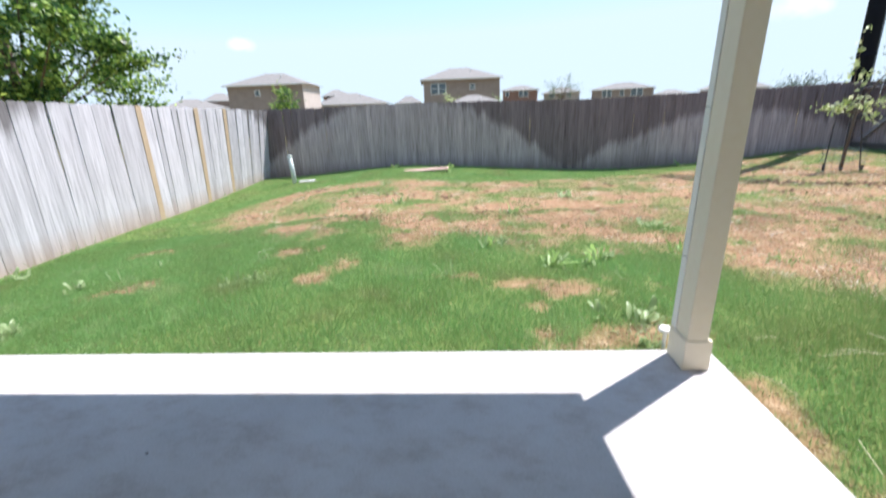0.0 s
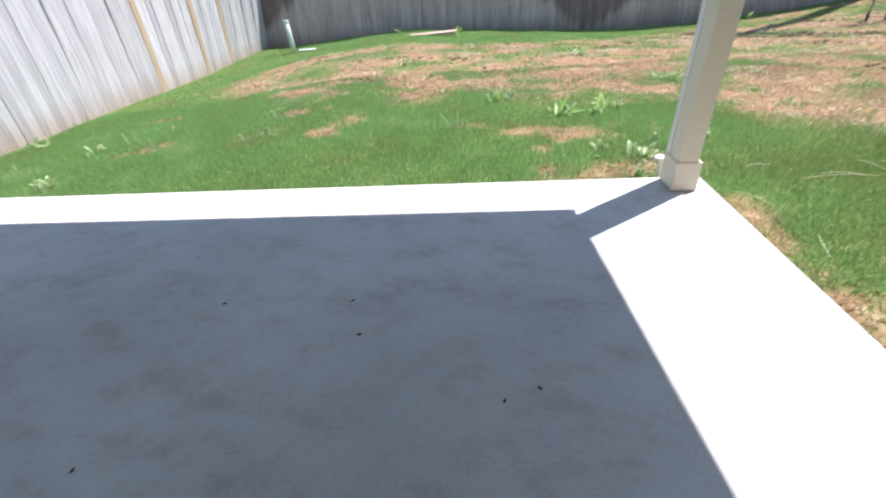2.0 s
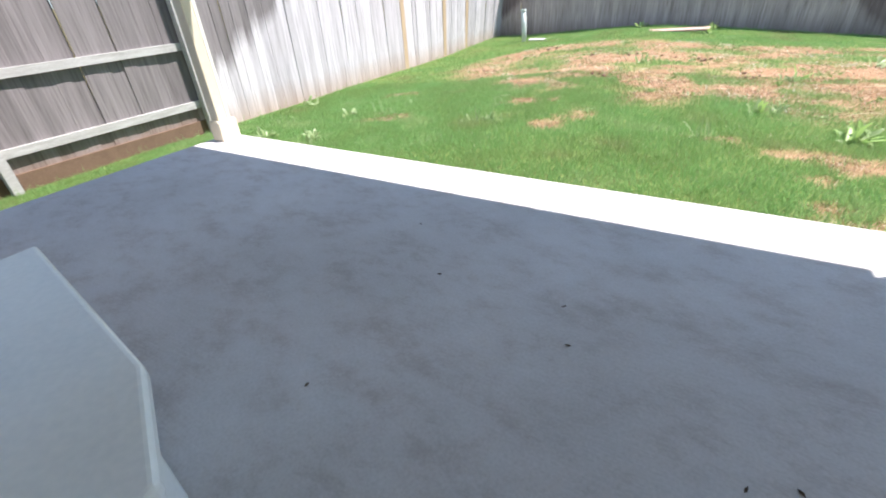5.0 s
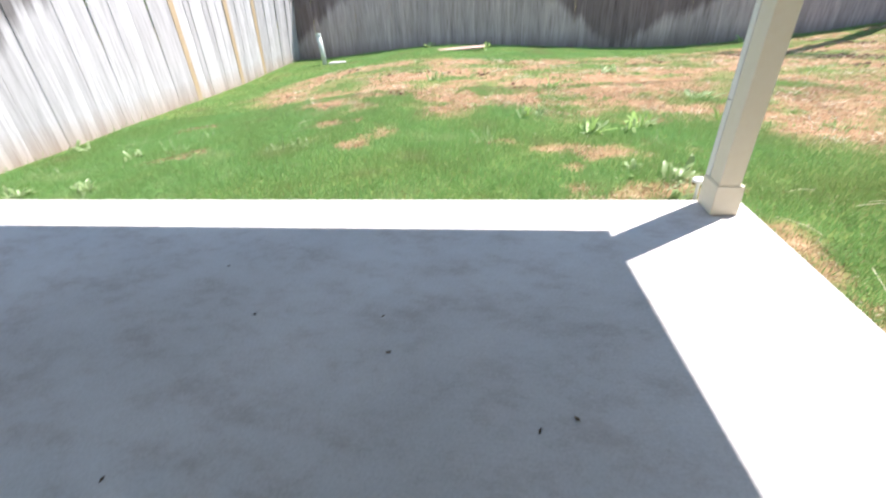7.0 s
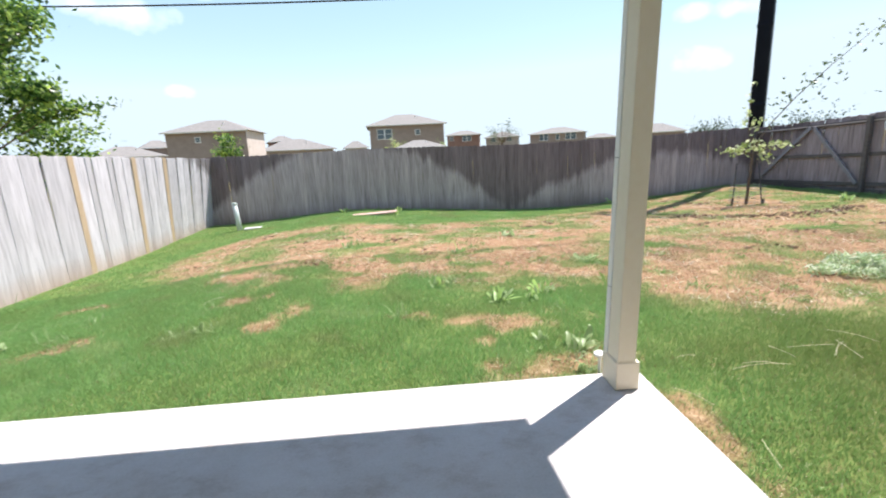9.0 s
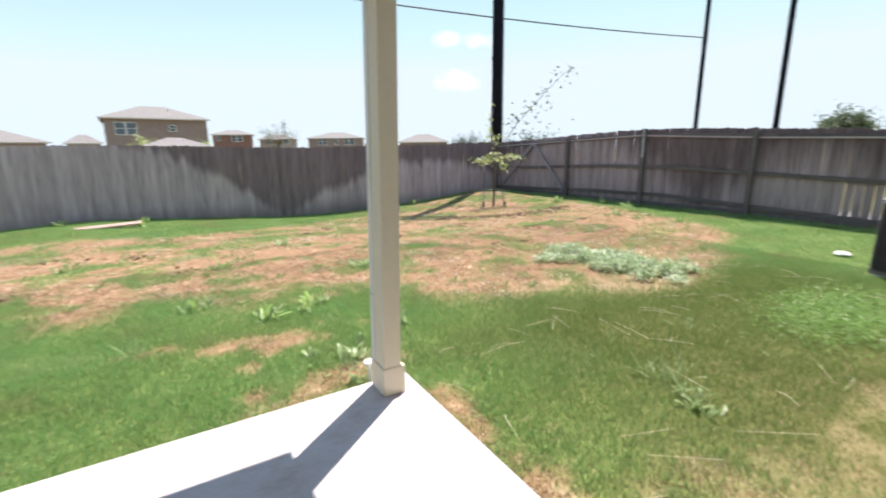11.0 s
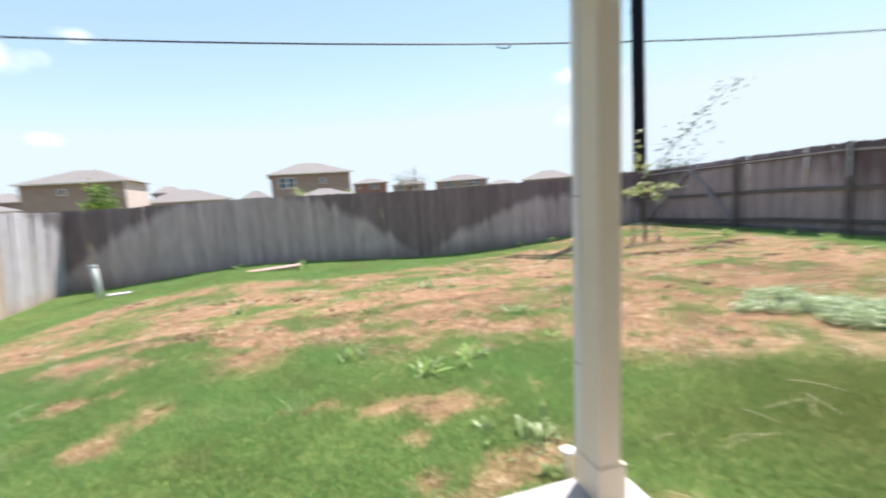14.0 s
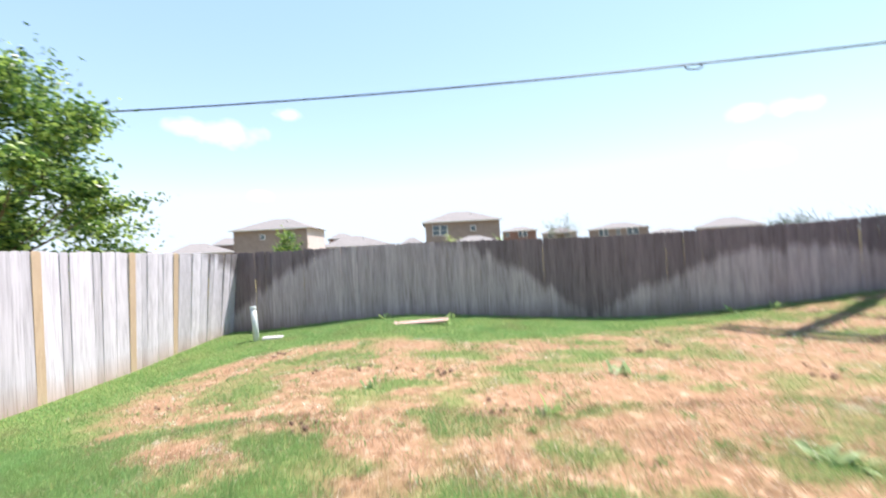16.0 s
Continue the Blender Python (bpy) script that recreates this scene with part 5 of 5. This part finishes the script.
pz = ground_z(px, py) + 0.02 + (0.05 + 0.13 * rng.rand(60)[pick]) * rng.rand(n)
tagged(new("ground_cover", leaves_mesh("ground_cover", np.stack([px, py, pz], 1), 0.1 * (0.5 + rng.rand(n)), rng, LEAF_PALE, 1.0, 0.17)),
       "low silvery green weed mat in the dead turf", "weeds", kind="stuff")

# fresh green clover in the side lawn
LEAF_CLOVER = leaf_material("clover_leaf", (0.2, 0.36, 0.09), (0.3, 0.48, 0.15), (0.46, 0.62, 0.27))
n = 5200
r, a = np.sqrt(rng.rand(n)), rng.rand(n) * 2 * math.pi
px = 3.8 + r * np.cos(a) * 0.7 + 0.3 * rng.normal(size=n)
py = -1.15 + r * np.sin(a) * 0.4 + 0.17 * rng.normal(size=n)
pz = ground_z(px, py) + 0.02 + 0.035 * rng.rand(n)
tagged(new("clover", leaves_mesh("clover", np.stack([px, py, pz], 1), 0.055 * (0.5 + rng.rand(n)), rng, LEAF_CLOVER, 1.0, 0.13)),
       "patch of bright green clover in the lawn", "clover", kind="stuff")

# straw litter, soil clods and small green tufts in the dead turf
def scattered(count, per, spread, seed, low, high):
    """Places in clusters, where the turf is as dead as asked."""
    rng = np.random.RandomState(seed)
    x, y = rng.uniform(-5.6, 8.6, 4000), rng.uniform(0.1, 10.3, 4000)
    d = dryness(x, y)
    ok = np.nonzero((d > low) & (d <= high))[0][:count]
    k = rng.randint(0, len(ok), count * per)
    size = 0.4 + 1.2 * rng.rand(len(ok))
    px = x[ok][k] + spread * size[k] * rng.normal(size=len(k))
    py = y[ok][k] + spread * size[k] * rng.normal(size=len(k))
    return px, py, rng


px, py, rng = scattered(240, 42, 0.1, 301, 0.42, 1.0)
LITTER = leaf_material("straw_litter", (0.5, 0.4, 0.27), (0.72, 0.63, 0.47), (0.9, 0.85, 0.74))
tagged(new("straw_litter", leaves_mesh("straw_litter", np.stack([px, py, ground_z(px, py) + 0.015 + 0.02 * rng.rand(len(px))], 1), 0.05 * (0.4 + rng.rand(len(px))), rng, LITTER, 1.0, 0.12)),
       "pale dry straw lying in clumps on the dead turf", "straw", kind="stuff")
px, py, rng = scattered(150, 40, 0.07, 302, 0.35, 1.0)
TUFT = leaf_material("tuft_blade", (0.14, 0.25, 0.07), (0.24, 0.37, 0.12), (0.42, 0.52, 0.24))
tagged(new("green_tufts", leaves_mesh("green_tufts", np.stack([px, py, ground_z(px, py) + 0.015 + 0.03 * rng.rand(len(px))], 1), 0.06 * (0.4 + rng.rand(len(px))), rng, TUFT, 1.0, 0.16)),
       "small green grass tufts coming up in the dead turf", "grass", kind="stuff")
px, py, rng = scattered(45, 5, 0.09, 303, 0.5, 1.0)
px, py = px[py > 2.6], py[py > 2.6]
arc = rng.uniform(radians(196), radians(305), 330)              # the rim of the basin dug round the young tree, with crossarm shadow painted in
rim = 2.0 + 0.16 * rng.normal(size=330)
px = np.concatenate([px, TX - 0.2 + rim * np.cos(arc)])
py = np.concatenate([py, TY + rim * np.sin(arc)])
clods = bmesh.new()
for cx, cy in zip(px, py):
    made = bmesh.ops.create_icosphere(clods, subdivisions=1, radius=0.012 + 0.022 * rng.rand(), matrix=Matrix.Translation((cx, cy, gz(cx, cy) + 0.012)))
    for v in made["verts"]:
        v.co.z = gz(cx, cy) + 0.012 + (v.co.z - gz(cx, cy) - 0.012) * 0.6
        v.co += Vector(rng.normal(size=3)) * 0.005
tagged(part("soil_clods", clods, material("dry_clod", (0.17, 0.105, 0.07), 1.0, (0.1, 0.06, 0.04), 30, bump=0.4)), "dark crumbly soil clods in the dead turf", "soil", kind="stuff")

# dry stalks strewn about
STRAW = material("straw", (0.72, 0.64, 0.46), 0.8, bump=0.1)
rs = random.Random(5)
for k in range(76):
    x, y = (rs.uniform(0.2, 5.0), rs.uniform(-2.0, 0.3)) if k < 46 else (rs.uniform(-4, 6), rs.uniform(1.5, 8))
    L, a = rs.uniform(0.14, 0.42), rs.uniform(0, 6.28)
    z = gz(x, y) + 0.042
    pts = [(x + math.cos(a + 0.16 * s) * L * s, y + math.sin(a + 0.16 * s) * L * s, z + 0.012 * math.sin(3 * s)) for s in (0, 0.35, 0.7, 1)]
    tagged(part("dry_stalk", tube(pts, 0.0015, 4), STRAW), "dry straw stalk lying on the lawn", "stalk", "straw on the lawn")


# ---- turf ----
def turf(name, label, n, x0, x1, y0, y1, hgt, wid, seed, keep):
    rng = np.random.RandomState(seed)
    x, y = rng.uniform(x0, x1, n), rng.uniform(y0, y1, n)
    d = dryness(x, y)
    ok = ~((x > -5.7) & (x < 0.015) & (y < 0.015)) & keep(x, y) & (y > -2.63 + 0.115 * x) & (rng.rand(n) < 1 - 0.4 * d)
    ok &= ~((x > 5.62) & (x < 6.5) & (y > -2) & (y < -0.78))
    x, y, d = x[ok], y[ok], d[ok]
    n = len(x)
    dead = (rng.rand(n) < np.clip(d * 1.15 + 0.16 + 0.4 * smooth(-0.3, -2.2, y) * smooth(-0.2, 0.6, x) * (0.4 + 1.2 * cloudy(x, y, 1.3, 77)), 0, 0.7 + 0.28 * smooth(0.3, 0.55, cloudy(x, y, 2.6, 87)))).astype(float)
    tall = 0.75 + 0.6 * cloudy(x, y, 2.0, 61)
    h = hgt * (0.55 + 0.75 * rng.rand(n)) * tall * np.where(dead > 0.5, 0.6, 1.0)
    a, b = rng.rand(n) * 2 * math.pi, rng.rand(n) * 2 * math.pi
    bend = h * np.where(dead > 0.5, 0.4 + 1.3 * rng.rand(n), 0.15 + 0.6 * rng.rand(n))
    w = wid * (0.7 + 0.6 * rng.rand(n))
    z = ground_z(x, y) - 0.006
    sx, sy = np.cos(b) * w / 2, np.sin(b) * w / 2
    up = np.sqrt(np.maximum(h * h - 0.5 * bend * bend, (0.25 * h) ** 2))
    v = np.stack([np.stack([x - sx, y - sy, z], 1), np.stack([x + sx, y + sy, z], 1),
                  np.stack([x + np.cos(a) * bend, y + np.sin(a) * bend, z + up], 1)], 1)
    me = bpy.data.meshes.new(name)
    me.vertices.add(n * 3)
    me.vertices.foreach_set("co", v.reshape(-1).astype(np.float32))
    me.loops.add(n * 3)
    me.loops.foreach_set("vertex_index", np.arange(n * 3, dtype=np.int32))
    me.polygons.add(n)
    me.polygons.foreach_set("loop_start", np.arange(n, dtype=np.int32) * 3)
    me.update(calc_edges=True)
    me.attributes.new("dry", "FLOAT", "POINT").data.foreach_set("value", np.repeat(dead * 0.85 + 0.15 * d, 3).astype(np.float32))
    me.attributes.new("olive", "FLOAT", "POINT").data.foreach_set("value", np.repeat(olive(x, y), 3).astype(np.float32))
    me.materials.append(BLADE)
    return tagged(new(name, me), label, "grass", kind="stuff")


turf("lawn_grass", "short green lawn grass mixed with dead straw blades", 1150000, -7.5, 6.0, -2.6, 4.2, 0.05, 0.0052, 71, lambda x, y: np.ones(x.shape, bool))
turf("lawn_grass", "coarser lawn grass further from the patio", 560000, -7.5, 9.4, -2.6, 10.95, 0.045, 0.009, 72, lambda x, y: (y > 4.0) | (x > 5.9))
turf("lawn_edge_grass", "longer grass along the foot of the fences", 30000, -7.55, 9.4, -2.0, 10.95, 0.12, 0.009, 73, lambda x, y: (x < -7.35) | (y > 10.75) | (x > 9.2))
